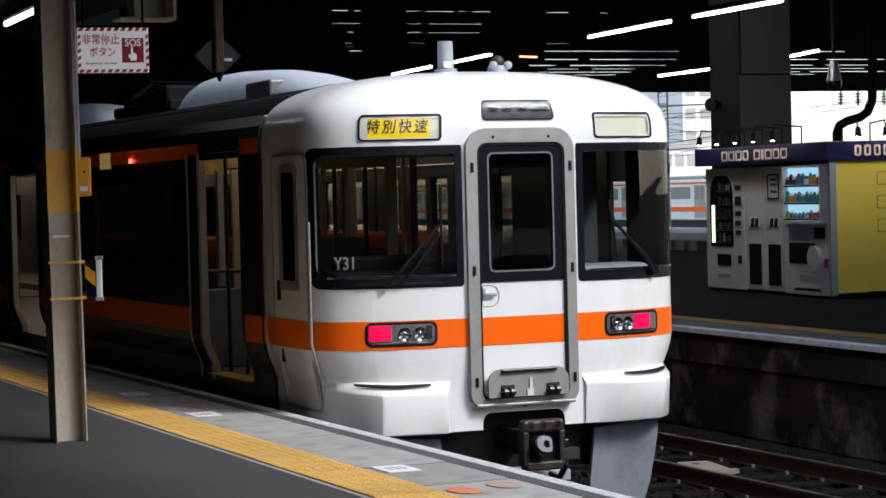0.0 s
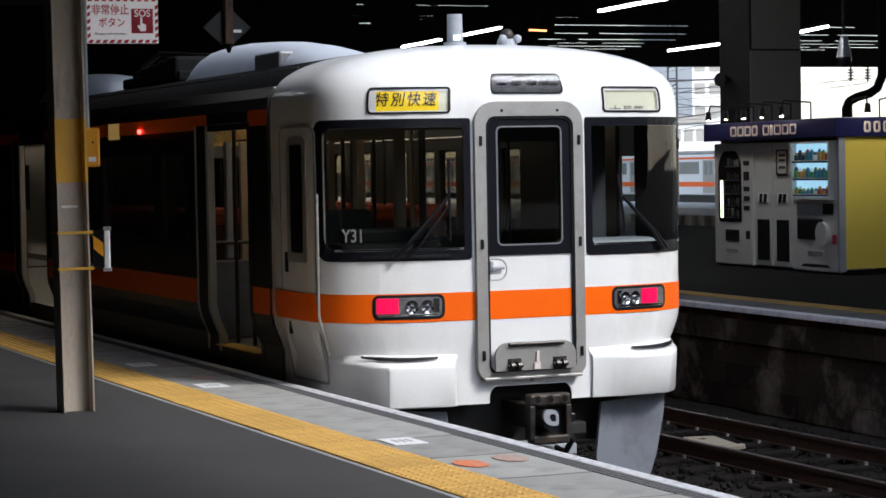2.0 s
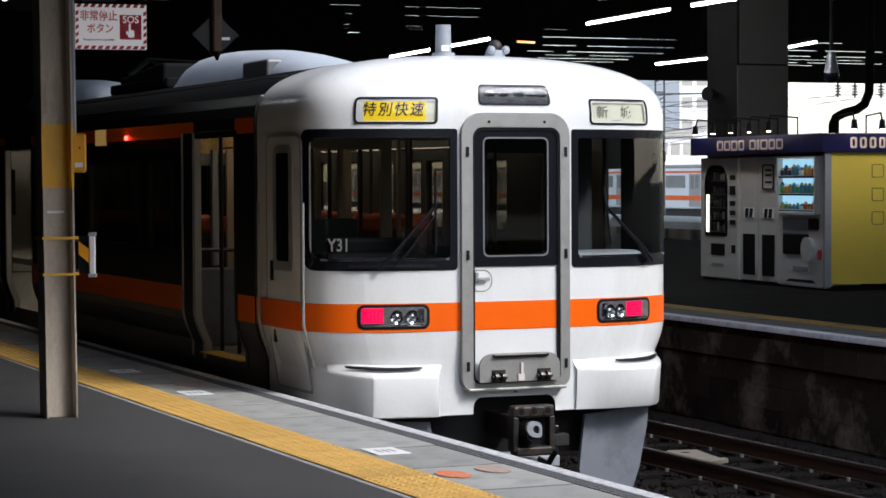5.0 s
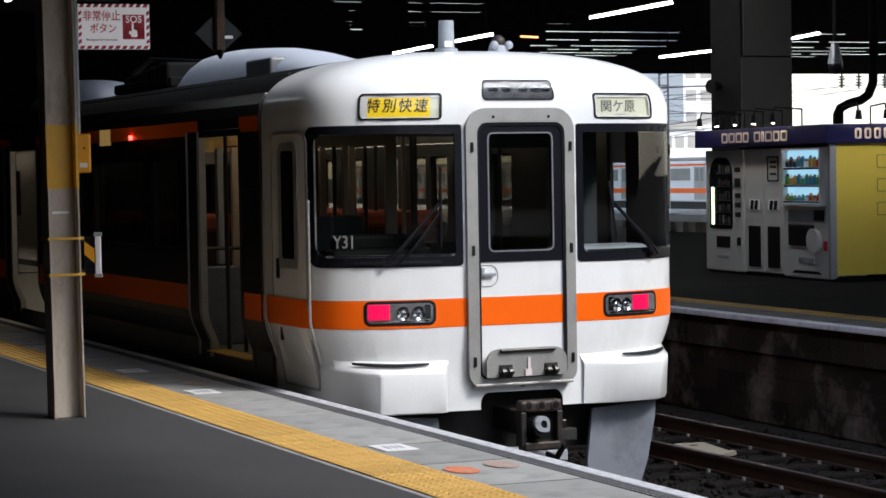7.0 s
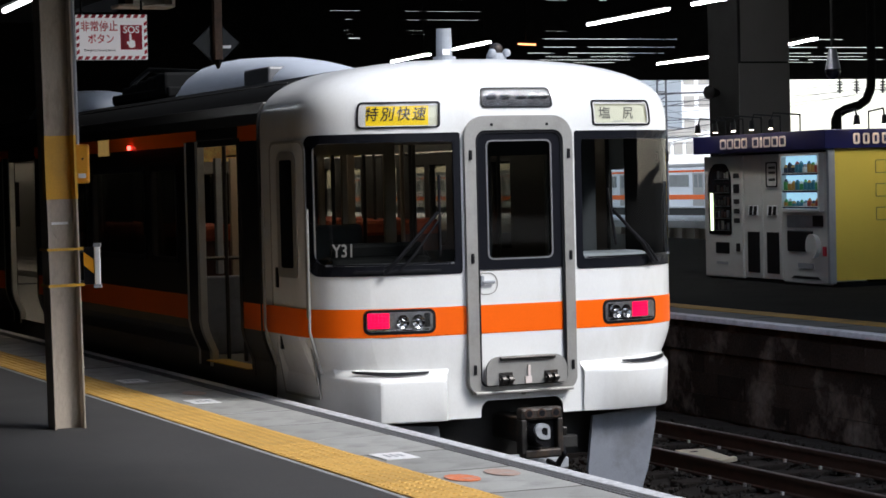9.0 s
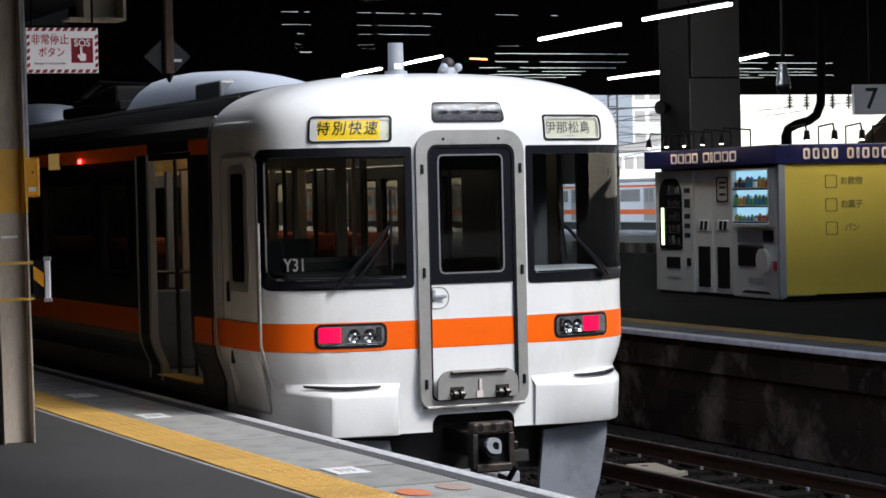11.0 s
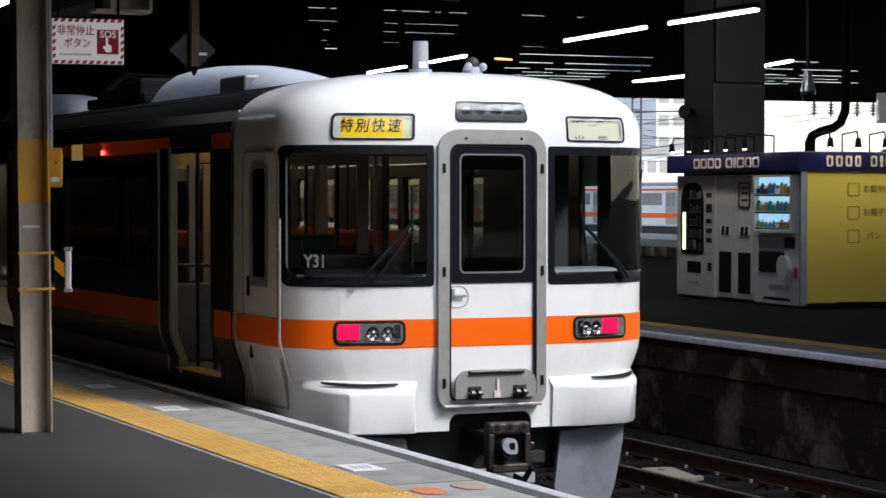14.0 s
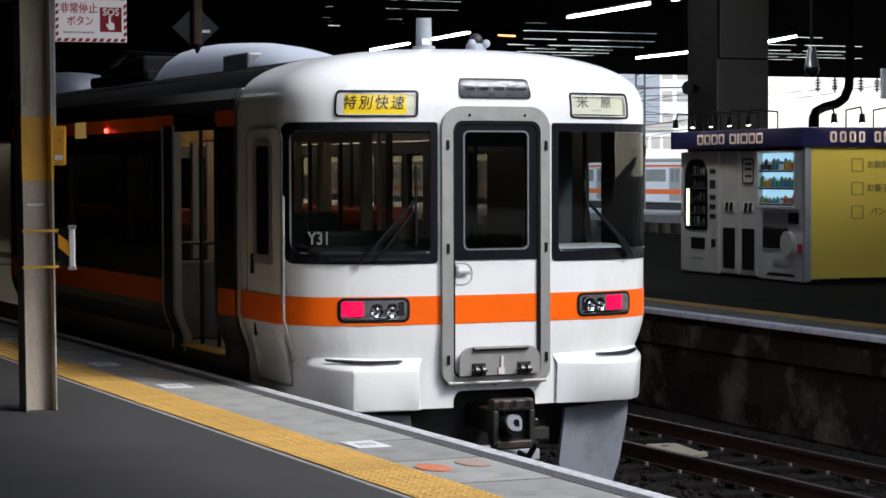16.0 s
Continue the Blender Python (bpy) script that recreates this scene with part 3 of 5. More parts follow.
# windscreens
for sg in (-1, 1):
    out = round_rect(0.455, 1.675, 0.895, 1.905, (0.03, 0.16, 0.10, 0.02), side=12)
    inn = round_rect(0.51, 1.57, 0.98, 1.842, (0.02, 0.10, 0.07, 0.02), side=12)
    if sg < 0:
        out, inn = mirror(out), mirror(inn)
    w = part("windscreen", skin_patch(out, 0.006, 0.02, hole=inn), NAVY, train, "wraparound cab windscreen in a black surround", smooth=False)
    lip = round_rect(0.52, 1.46, 0.968, 0.982, 0.005, seg=2, side=10)
    part("lower_lip", skin_patch(lip if sg > 0 else mirror(lip), 0.012, 0.008, rings=1), GASKET, w, "grey lip under the glass")
    g = part("pane", skin_patch(inn, 0.0, 0.004, rings=6), WINDSCREEN, w, smooth=True)
    g.visible_shadow = False

# lamps
for sg in (-1, 1):
    def lamp_shape(a, b, c, d, r):
        o = round_rect(a, b, c, d, r, seg=5, side=5)
        return o if sg > 0 else mirror(o)
    cl = part("lamp_unit", skin_patch(lamp_shape(0.668, 1.19, 0.478, 0.655, 0.05), 0.006, hole=lamp_shape(0.69, 1.168, 0.497, 0.636, 0.034)), BLACK, train, "black-rimmed tail and head lamp")
    part("housing", skin_patch(lamp_shape(0.69, 1.168, 0.497, 0.636, 0.034), 0.009, 0.004, rings=4), LAMP_BACK, cl)
    hb = bmesh.new()
    for a in range(6):
        for b in range(5):
            s0, z0 = (0.935 if sg > 0 else 1.005) + a * 0.0258, 0.523 + b * 0.0218
            q = [hb.verts.new(skin(sg * x, z, o)) for o in (0.010, 0.0155) for x, z in ((s0, z0), (s0 + 0.0246, z0), (s0 + 0.0246, z0 + 0.0206), (s0, z0 + 0.0206))]
            for f in ((4, 5, 6, 7), (0, 1, 5, 4), (1, 2, 6, 5), (2, 3, 7, 6), (3, 0, 4, 7)):
                hb.faces.new([q[k] for k in f])
    part("tail_light", hb, TAIL, cl, "glowing red tail light")
    for q in ((0.775, 0.865) if sg > 0 else (0.80, 0.91)):
        hb = bmesh.new()
        rings = []
        for k, (rad, off) in enumerate(((0.050, 0.022), (0.036, 0.015), (0.020, 0.0115), (0.008, 0.0205))):
            rings.append([hb.verts.new(skin(sg * q + rad * 0.92 * math.cos(i * math.pi / 9), 0.567 + rad * math.sin(i * math.pi / 9), off + (0.0022 if i % 2 and k < 3 else 0))) for i in range(18)])
        for u, v in zip(rings, rings[1:]):
            for i in range(18):
                j = (i + 1) % 18
                hb.faces.new((u[i], u[j], v[j], v[i]))
        hb.faces.new(rings[-1])
        part("head_light", hb, BOWL, cl, "unlit head light in a faceted bowl")
    part("reflector_bar", skin_patch(lamp_shape(0.72, 1.145, 0.503, 0.516, 0.005), 0.014, 0.004, rings=2), CHROME, cl)
    part("reflector_bar", skin_patch(lamp_shape(0.71, 0.755, 0.525, 0.625, 0.01), 0.013, 0.004, rings=2), CHROME, cl)
    cg = part("cover", skin_patch(lamp_shape(0.69, 1.168, 0.497, 0.636, 0.034), 0.026, 0.003, rings=3), LENS, cl, smooth=True)
    cg.visible_shadow = False

# upper head light in the middle
hl = part("upper_lamp", skin_patch(round_rect(-0.29, 0.29, 2.075, 2.225, 0.035, side=6), 0.006, hole=round_rect(-0.275, 0.275, 2.088, 2.212, 0.03, side=6)), BLACK, train, "dark glazed upper head lamp")
part("reflector", skin_patch(round_rect(-0.275, 0.275, 2.088, 2.212, 0.03), 0.001, 0.002), LAMP_DARK, hl)
for q in (-0.2, -0.09, 0.04, 0.14, 0.22):
    hb = bmesh.new()
    bmesh.ops.create_uvsphere(hb, u_segments=14, v_segments=8, radius=0.044, matrix=Matrix.Translation(skin(q, 2.15, 0.001)) @ Matrix.Diagonal((1, 0.12, 0.8, 1)))
    part("bulb", hb, BOWL, hl, smooth=True)
part("cover", skin_patch(round_rect(-0.275, 0.275, 2.088, 2.212, 0.03), 0.016, 0.003), SMOKED, hl, smooth=True).visible_shadow = False

# ---------------------------------------------------------------- destination signs
for s0, s1, nm in ((-1.205, -0.60, "service_sign"), (0.612, 1.172, "destination_sign")):
    rim = part(nm, skin_patch(round_rect(s0, s1, 1.94, 2.13, 0.03, side=8), 0.006, 0.03, hole=round_rect(s0 + 0.014, s1 - 0.014, 1.953, 2.117, 0.024, side=8)), BLACK, train, "black-rimmed sign window")
    part("pane", skin_patch(round_rect(s0 + 0.014, s1 - 0.014, 1.953, 2.117, 0.024, side=8), 0.004, 0.003), LENS, rim, smooth=True).visible_shadow = False


def frame_on(s, z, off):
    """A pose on the nose: x along it to the right, y up, z outwards."""
    c = skin(s, z, off)
    a, b = skin(s - 0.02, z, off), skin(s + 0.02, z, off)
    xa = (b - a).normalized()
    ya = (skin(s, z + 0.02, off) - skin(s, z - 0.02, off)).normalized()
    za = xa.cross(ya).normalized()
    ya = za.cross(xa)
    return Matrix.Translation(c) @ Matrix((xa, ya, za)).transposed().to_4x4()


def bend(ob, s, z, off):
    """Lays a flat mesh (x along, y up) onto the nose round the point (s, z)."""
    for v in ob.data.vertices:
        v.co = skin(s + v.co.x, z + v.co.y, off + v.co.z)
    return ob


film = part("service_film", skin_patch(round_rect(-1.215, -0.60, 1.940, 2.130, 0.02), -0.012, 0.004), SIGN_WHITE, train, "pale sign film", smooth=True)
part("yellow_panel", skin_patch(round_rect(-1.215, -0.685, 1.940, 2.130, 0.005), -0.008, 0.003), SIGN_YELLOW, film, "yellow backlit service panel", smooth=True)
service = text_mesh("lettering", "特別快速", 0.104, INK, Matrix(), film, "black slanted service name", squeeze=0.98, spacing=1.26)
for v in service.data.vertices:
    v.co.x += 0.14 * v.co.y
bend(service, -0.925, 2.035, -0.004)


# ---------------------------------------------------------------- gangway door
gate = part("gangway_door", prism(round_rect(-0.335, 0.335, 0.09, 0.93, (0.04, 0.04, 0.004, 0.004)), 0.04, pose(0, 0.0, 0)), WHITE, train, "white gangway door with a dark window surround")
part("stripe", prism([(-0.335, 0.458), (0.335, 0.458), (0.335, 0.662), (-0.335, 0.662)], 0.003, pose(0, -0.003, 0)), ORANGE, gate)


def rim_plate(outer, inner, depth, m):
    bm = bmesh.new()
    k = len(outer)
    a, b = [[bm.verts.new((x, y, z)) for x, z in o] for o, y in ((outer, 0), (inner, 0))], [[bm.verts.new((x, depth, z)) for x, z in o] for o in (outer, inner)]
    for i in range(k):
        j = (i + 1) % k
        bm.faces.new((a[0][i], a[0][j], a[1][j], a[1][i]))
        bm.faces.new((b[0][i], b[0][j], b[1][j], b[1][i]))
        bm.faces.new((a[0][i], a[0][j], b[0][j], b[0][i]))
        bm.faces.new((a[1][i], a[1][j], b[1][j], b[1][i]))
    bm.transform(m)
    return bm


part("window_surround", rim_plate(round_rect(-0.335, 0.335, 0.915, 1.895, (0.01, 0.01, 0.07, 0.07)), round_rect(-0.255, 0.255, 0.99, 1.84, 0.04), 0.05, pose(0, -0.010, 0)), NAVY, gate)
part("window_gasket", rim_plate(round_rect(-0.261, 0.261, 0.984, 1.846, 0.045), round_rect(-0.250, 0.250, 0.995, 1.835, 0.037), 0.012, pose(0, -0.014, 0)), GASKET, gate)
part("pane", prism(round_rect(-0.25, 0.25, 0.995, 1.835, 0.035), 0.005, pose(0, 0.004, 0)), WINDSCREEN, gate).visible_shadow = False
part("door_seal", rim_plate(round_rect(-0.350, 0.350, 0.07, 1.915, (0.05, 0.05, 0.08, 0.08)), round_rect(-0.330, 0.330, 0.09, 1.897, (0.04, 0.04, 0.07, 0.07)), 0.06, pose(0, -0.02, 0)), BLACK, gate)
hb = box((-0.315, -0.034, 0.815), (-0.215, -0.016, 0.838), 0.007)
add_box(hb, (-0.325, -0.024, 0.80), (-0.300, 0.0, 0.875), 0.005)
part("handle", hb, GREY, gate, "bright lever handle")
part("handle_recess", rim_plate(round_rect(-0.325, -0.185, 0.735, 0.895, (0.02, 0.075, 0.075, 0.02)), round_rect(-0.318, -0.192, 0.742, 0.888, (0.016, 0.068, 0.068, 0.016)), 0.004, pose(0, -0.004, 0)), FRAME, gate)

gf = part("gangway_frame", rim_plate(round_rect(-0.434, 0.424, 0.025, 2.02, (0.09, 0.09, 0.16, 0.16)), round_rect(-0.348, 0.348, 0.072, 1.917, (0.05, 0.05, 0.08, 0.08)), 0.075, pose(0, -0.03, 0)), FRAME, train, "grey steel frame round the gangway door")
for sx in (-1, 1):
    for z in (0.20, 1.0, 1.74):
        part("catch", box((sx * 0.39 - 0.011, -0.042, z - 0.035), (sx * 0.39 + 0.011, -0.028, z + 0.035), 0.004), BLACK, gf)
    part("bolt", rod((sx * 0.22, -0.036, 1.955), (sx * 0.22, -0.028, 1.955), 0.011), BLACK, gf)
# tread plate folded up over the door's foot
tp = part("tread_plate", prism(round_rect(-0.32, 0.32, 0.085, 0.29, (0.01, 0.01, 0.10, 0.10)), 0.02, pose(0, -0.075, 0)), FRAME, train, "scuffed folding steel tread plate")
part("bar", box((-0.22, -0.10, 0.262), (0.22, -0.072, 0.288), 0.008), STEEL, tp)
for x in (-0.17, 0.19):
    hb = bmesh.new()
    for q in (-0.032, 0.022):
        add_rod(hb, (x + q - 0.013, -0.095, 0.122), (x + q + 0.013, -0.095, 0.122), 0.034, 14)
    add_rod(hb, (x - 0.06, -0.095, 0.122), (x + 0.055, -0.095, 0.122), 0.013, 10)
    hg = part("hinge", hb, STEEL, tp, "bright steel hinge knuckles", smooth=False)
    part("hinge_leaf", box((x - 0.055, -0.085, 0.085), (x + 0.05, -0.074, 0.175), 0.004), IRON, hg)
hb = box((0.0, -0.09, 0.13), (0.02, -0.074, 0.22))
add_box(hb, (-0.02, -0.088, 0.09), (0.03, -0.074, 0.14))
part("latch", hb, LETTER, tp)
part("sill", box((-0.395, -0.05, 0.018), (0.385, 0.05, 0.040), 0.006), FRAME, train, "grey steel sill")

# stepped lower bumpers on both sides of the coupler
for sg in (-1, 1):
    inner = ((0.598, 0.00, 0.60), (0.608, -0.02, 0.61), (0.625, -0.05, 0.63), (0.655, -0.062, 0.655)) if sg < 0 else ((0.50, 0.004, 0.50), (0.59, -0.006, 0.59), (0.66, -0.026, 0.665), (0.75, -0.052, 0.755))
    plan = inner + ((0.86, -0.06, 0.86), (1.10, -0.05, 1.11), (1.125, -0.044, 1.14),
            (1.15, -0.02, 1.17), (1.24, 0.09, 1.32), (1.345, 0.28, 1.50), (1.43, 0.50, 1.68), (1.44, 0.70, 1.84))
    levels = ((-0.152, 0.0), (-0.15, 0.72), (-0.14, 0.78), (0.125, 1.0), (0.142, 0.97), (0.152, 0.90), (0.185, 0.45), (0.215, 0.08), (0.225, -0.1))
    bm = bmesh.new()
    rows = []
    for z, k in levels:
        row = []
        for x, y, s in plan:
            zz = z + (0.05 * max(0.0, x - 1.0) if z > 0.1 else 0.0)
            fade = float(np.interp(s, (1.2, 1.34, 1.5, 1.7, 1.84), (1.0, 0.92, 0.6, 0.2, 0.0))) if sg < 0 else 1.0
            row.append(bm.verts.new(skin(sg * s, zz, -0.004 if fade > 0.1 else 0.001).lerp(Vector((sg * x, y, zz)), k * fade)))
        rows.append(row)
    for a, b in zip(rows, rows[1:]):
        for i in range(len(plan) - 1):
            bm.faces.new((a[i], a[i + 1], b[i + 1], b[i]))
    bp = part("bumper_step", bm, WHITE, train, "white moulded lower step", smooth=True)
    bp.data.set_sharp_from_angle(angle=radians(24 if sg < 0 else 40))
    ps = [p[2] for p in plan]

    def ledge(q, z, k):
        zz = z + 0.05 * max(0.0, float(np.interp(q, ps, [p[0] for p in plan])) - 1.0)
        return skin(sg * q, zz, -0.004).lerp(Vector((sg * float(np.interp(q, ps, [p[0] for p in plan])), float(np.interp(q, ps, [p[1] for p in plan])), zz)), k)

    bm = bmesh.new()
    k = 24
    a, b = [], []
    for i in range(k + 1):
        q, w = (0.76 if sg < 0 else 0.84) + 0.60 * i / k, math.sin(math.pi * i / k) ** 0.5
        a.append(bm.verts.new(ledge(q, 0.190, 0.50 + 0.12 * w) + Vector((0, -0.006, 0.006 - 0.010 * w))))
        b.append(bm.verts.new(ledge(q, 0.200, 0.45) + Vector((0, -0.004, 0.010))))
    for i in range(k):
        bm.faces.new((a[i], a[i + 1], b[i + 1], b[i]))
    part("foot_slot", bm, BLACK, bp, "dark foothold slot")

# wipers
def wiper(points, blade):
    w = part("wiper", pipe([skin(s, z, o) for s, z, o in points], 0.013), BLACK, train, "black windscreen wiper")
    part("blade", pipe([skin(s, z, 0.018) for s, z in blade], 0.010), BLACK, w)
    c = points[0]
    part("pivot", rod(skin(c[0], c[1], 0.0), skin(c[0], c[1], 0.045), 0.022), BLACK, w)


wiper(((-1.02, 0.925, 0.04), (-0.93, 1.02, 0.05), (-0.64, 1.34, 0.03)), ((-0.625, 1.60), (-0.625, 1.03)))
wiper(((1.13, 0.93, 0.04), (1.02, 1.06, 0.05), (0.76, 1.32, 0.03)), ((0.72, 1.48), (0.79, 1.06)))
for pts in (((-0.93, 0.925, 0.04), (-0.84, 1.02, 0.05), (-0.635, 1.28, 0.03)), ((1.18, 0.93, 0.04), (1.06, 1.05, 0.05), (0.78, 1.29, 0.03))):
    part("wiper_link", pipe([skin(p, q, o) for p, q, o in pts], 0.009), BLACK, train, "black parallel wiper arm")
part("cowl_trim", skin_patch(round_rect(-1.25, -0.62, 0.915, 0.935, 0.008, seg=2), 0.022, 0.012), BLACK, train)
text_mesh("set_number", "Y31", 0.13, SET_NUMBER, frame_on(-1.318, 1.075, 0.006), train, "pale set number on the glass", squeeze=0.8)

# under the front: coupler and skirts
cp = part("coupler", box((-0.16, -0.30, -0.16), (0.17, -0.20, -0.07), 0.02), IRON, train, "dark greasy close coupler with a pale hook")
part("frame_side", box((-0.16, -0.30, -0.40), (-0.115, -0.20, -0.15), 0.01), IRON, cp)
part("frame_side", box((0.125, -0.30, -0.40), (0.17, -0.20, -0.15), 0.01), IRON, cp)
part("frame_foot", box((-0.14, -0.31, -0.43), (0.15, -0.19, -0.365), 0.015), IRON, cp)
part("throat", box((-0.12, -0.24, -0.37), (0.13, -0.18, -0.15)), BLACK, cp)
part("cone", rod((-0.03, -0.37, -0.265), (-0.03, -0.22, -0.265), 0.06, 16, 0.09), BLACK, cp)
hb = rim_plate(round_rect(-0.095, 0.025, -0.29, -0.175, (0.075, 0.02, 0.05, 0.05), seg=4, side=3), round_rect(-0.045, 0.005, -0.262, -0.205, (0.035, 0.01, 0.022, 0.022), seg=4, side=3), 0.03, pose(0, -0.385, 0))
part("hook", hb, GREY, cp, "pale worn hook plate")
for x in (-0.10, 0.0, 0.11):
    part("air_port", rod((x, -0.312, -0.11), (x, -0.29, -0.11), 0.024, 12), BLACK, cp)
    part("port_ring", rim_plate(round_rect(x - 0.034, x + 0.034, -0.144, -0.076, 0.033, seg=4, side=2), round_rect(x - 0.024, x + 0.024, -0.134, -0.086, 0.023, seg=4, side=2), 0.012, pose(0, -0.308, 0)), RAIL, cp)
part("lug", box((0.165, -0.30, -0.28), (0.20, -0.22, -0.22), 0.008), STEEL, cp)
part("drawbar", box((-0.09, -0.2, -0.34), (0.09, 1.5, -0.16), 0.02), IRON, cp)
part("hose", pipe([(0.16, -0.15, -0.2), (0.22, -0.2, -0.42), (0.20, -0.12, -0.52), (0.12, 0.05, -0.46)], 0.022), BLACK, cp)
part("cross_beam", box((0.17, 0.06, -0.42), (0.46, 0.16, -0.33), 0.01), UNDER, train)
part("buffer_beam", box((-1.25, 0.35, -0.50), (1.25, 0.55, -0.06)), UNDER, train, "grimy dark buffer beam")
part("step_box", box((-0.25, -0.05, -0.55), (0.33, 0.3, -0.47), 0.01), GREY, train)
for sg in (-1, 1):
    o = [(0.625, -0.205), (1.19, -0.17), (1.18, -0.30), (1.11, -0.62), (1.05, -0.78), (0.99, -0.82), (0.60, -0.82), (0.575, -0.60)]
    if sg < 0:
        o = [(-x, z) for x, z in o][::-1]
    part("skirt", prism(o, 0.03, pose(0, 0.06, 0, 0, 0, sg * 6)), SKIRT, train, "blue-grey steel skirt plate")
part("plough_bar", box((-0.6, 0.3, -0.80), (0.6, 0.34, -0.62)), UNDER, train)


# crew door on the platform side
def side_plate(y0, y1, z0, z1, r, off):
    s0, s1 = S_SIDE + y0 - DEEP, S_SIDE + y1 - DEEP
    return mirror(round_rect(s0, s1, z0, z1, r, side=6))


for y0, y1, off, mt, nm in ((0.50, 1.20, 0.004, STEEL, "crew_door"),):
    cd = part(nm, skin_patch(side_plate(y0, y1, 0.02, 1.86, (0.02, 0.02, 0.08, 0.08), 0), 0.008, 0.01, rings=6, hole=None), WHITE, train, "grimy white crew door")
    part("seal", skin_patch(side_plate(y0 - 0.02, y1 + 0.02, 0.0, 1.88, (0.02, 0.02, 0.09, 0.09), 0), 0.012, 0.01, hole=side_plate(y0, y1, 0.02, 1.86, (0.02, 0.02, 0.08, 0.08), 0)), FRAME, cd)
    part("window", skin_patch(side_plate(0.70, 0.98, 0.95, 1.74, 0.03, 0), 0.014, 0.01, rings=2), NAVY, cd)
    part("window_frame", skin_patch(side_plate(0.63, 1.05, 0.88, 1.80, (0.03, 0.03, 0.10, 0.10), 0), 0.016, 0.012, hole=side_plate(0.70, 0.98, 0.95, 1.74, 0.03, 0)), FRAME, cd, "grey window frame")
    part("handle", box((-1.50, 1.06, 0.80), (-1.478, 1.10, 0.95), 0.006), BLACK, cd)
    part("handle", box((-1.475, 1.06, 0.34), (-1.44, 1.10, 0.44), 0.006), BLACK, cd)
for y in (1.30, 0.42):
    p = [skin(-(S_SIDE + y - DEEP), z, 0.045) for z in (0.2, 0.5, 0.95, 1.38)]
    part("grab_rail", pipe(p, 0.011), FRAME, train, "upright steel grab rail")

# ---------------------------------------------------------------- the train: cars behind the nose
WIN_Z = (0.95, 1.72)


def car_side(owner, y0, y1, sg, doors, windows):
    """One side wall with door and window openings, its stripes, panes and door frames."""
    zs = [-0.15, 0.0, 0.13, 0.22, 0.27, 0.33, 0.39, 0.45, 0.66, WIN_Z[0], WIN_Z[1], 1.82, 1.9, 2.02, 2.1, 2.17]
    ys = sorted({y0, y1, *[v for d in doors for v in d], *[v for d in windows for v in d]})
    bm = bmesh.new()
    vs = [[bm.verts.new((sg * half_width(z), y, z)) for y in ys] for z in zs]
    for j in range(len(zs) - 1):
        zm = (zs[j] + zs[j + 1]) / 2
        for i in range(len(ys) - 1):
            ym = (ys[i] + ys[i + 1]) / 2
            if any(a < ym < b for a, b in doors) and 0.13 < zm < 1.9:
                continue
            if any(a < ym < b for a, b in windows) and WIN_Z[0] < zm < WIN_Z[1]:
                continue
            bm.faces.new((vs[j][i], vs[j][i + 1], vs[j + 1][i + 1], vs[j + 1][i]))
    w = part("side_wall", bm, STEEL, owner, "dull stainless steel side wall, darkened for shade", smooth=False)
    md = w.modifiers.new("thick", "SOLIDIFY")
    md.thickness, md.offset = 0.05, 0.0
    spans, y = [], y0
    for a, b in sorted(doors):
        spans.append((y, a))
        y = b
    spans.append((y, y1))
    for a, b in spans:
        for z0, z1 in ((0.458, 0.662), (1.90, 2.02)):
            sb = bmesh.new()
            q = [sb.verts.new((sg * (half_width(z) + 0.029), yy, z)) for z, yy in ((z0, a), (z0, b), (z1, b), (z1, a))]
            sb.faces.new(q)
            part("stripe", sb, ORANGE, w, "orange stripe")
    for a, b in windows:
        part("pane", box((sg * 1.455, a, WIN_Z[0]), (sg * 1.461, b, WIN_Z[1])), SIDE_GLASS if sg < 0 else BROWN_GLASS, w).visible_shadow = False
        part("window_frame", rim_plate(round_rect(a - 0.03, b + 0.03, WIN_Z[0] - 0.03, WIN_Z[1] + 0.03, 0.05), round_rect(a + 0.02, b - 0.02, WIN_Z[0] + 0.02, WIN_Z[1] - 0.02, 0.05), 0.012, pose(sg * 1.506, 0, 0, 0, 0, 90)), BLACK, w)
    for a, b in doors:
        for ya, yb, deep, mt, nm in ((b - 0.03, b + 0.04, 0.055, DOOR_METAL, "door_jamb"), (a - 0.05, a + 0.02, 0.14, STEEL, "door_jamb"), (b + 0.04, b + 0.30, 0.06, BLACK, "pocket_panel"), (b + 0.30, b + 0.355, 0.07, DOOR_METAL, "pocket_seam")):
            jb = bmesh.new()
            zz = [0.08, 0.14, 0.2, 0.26, 0.32, 0.38, 0.45, 1.2, 1.93]
            off = 0.032 if nm != "pocket_panel" else 0.030
            lines = [[jb.verts.new((sg * (half_width(z) + off - (deep if k in (1, 2) else 0)), ya if k < 2 else yb, z)) for k in range(4)] for z in zz]
            for u, v in zip(lines, lines[1:]):
                for k in range(4):
                    jb.faces.new((u[k], u[(k + 1) % 4], v[(k + 1) % 4], v[k]))
            jb.faces.new(lines[0])
            jb.faces.new(lines[-1])
            part(nm, jb, mt, w, "upright grey door edge" if mt is DOOR_METAL else "")
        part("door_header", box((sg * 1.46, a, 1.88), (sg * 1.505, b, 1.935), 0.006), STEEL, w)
    return w


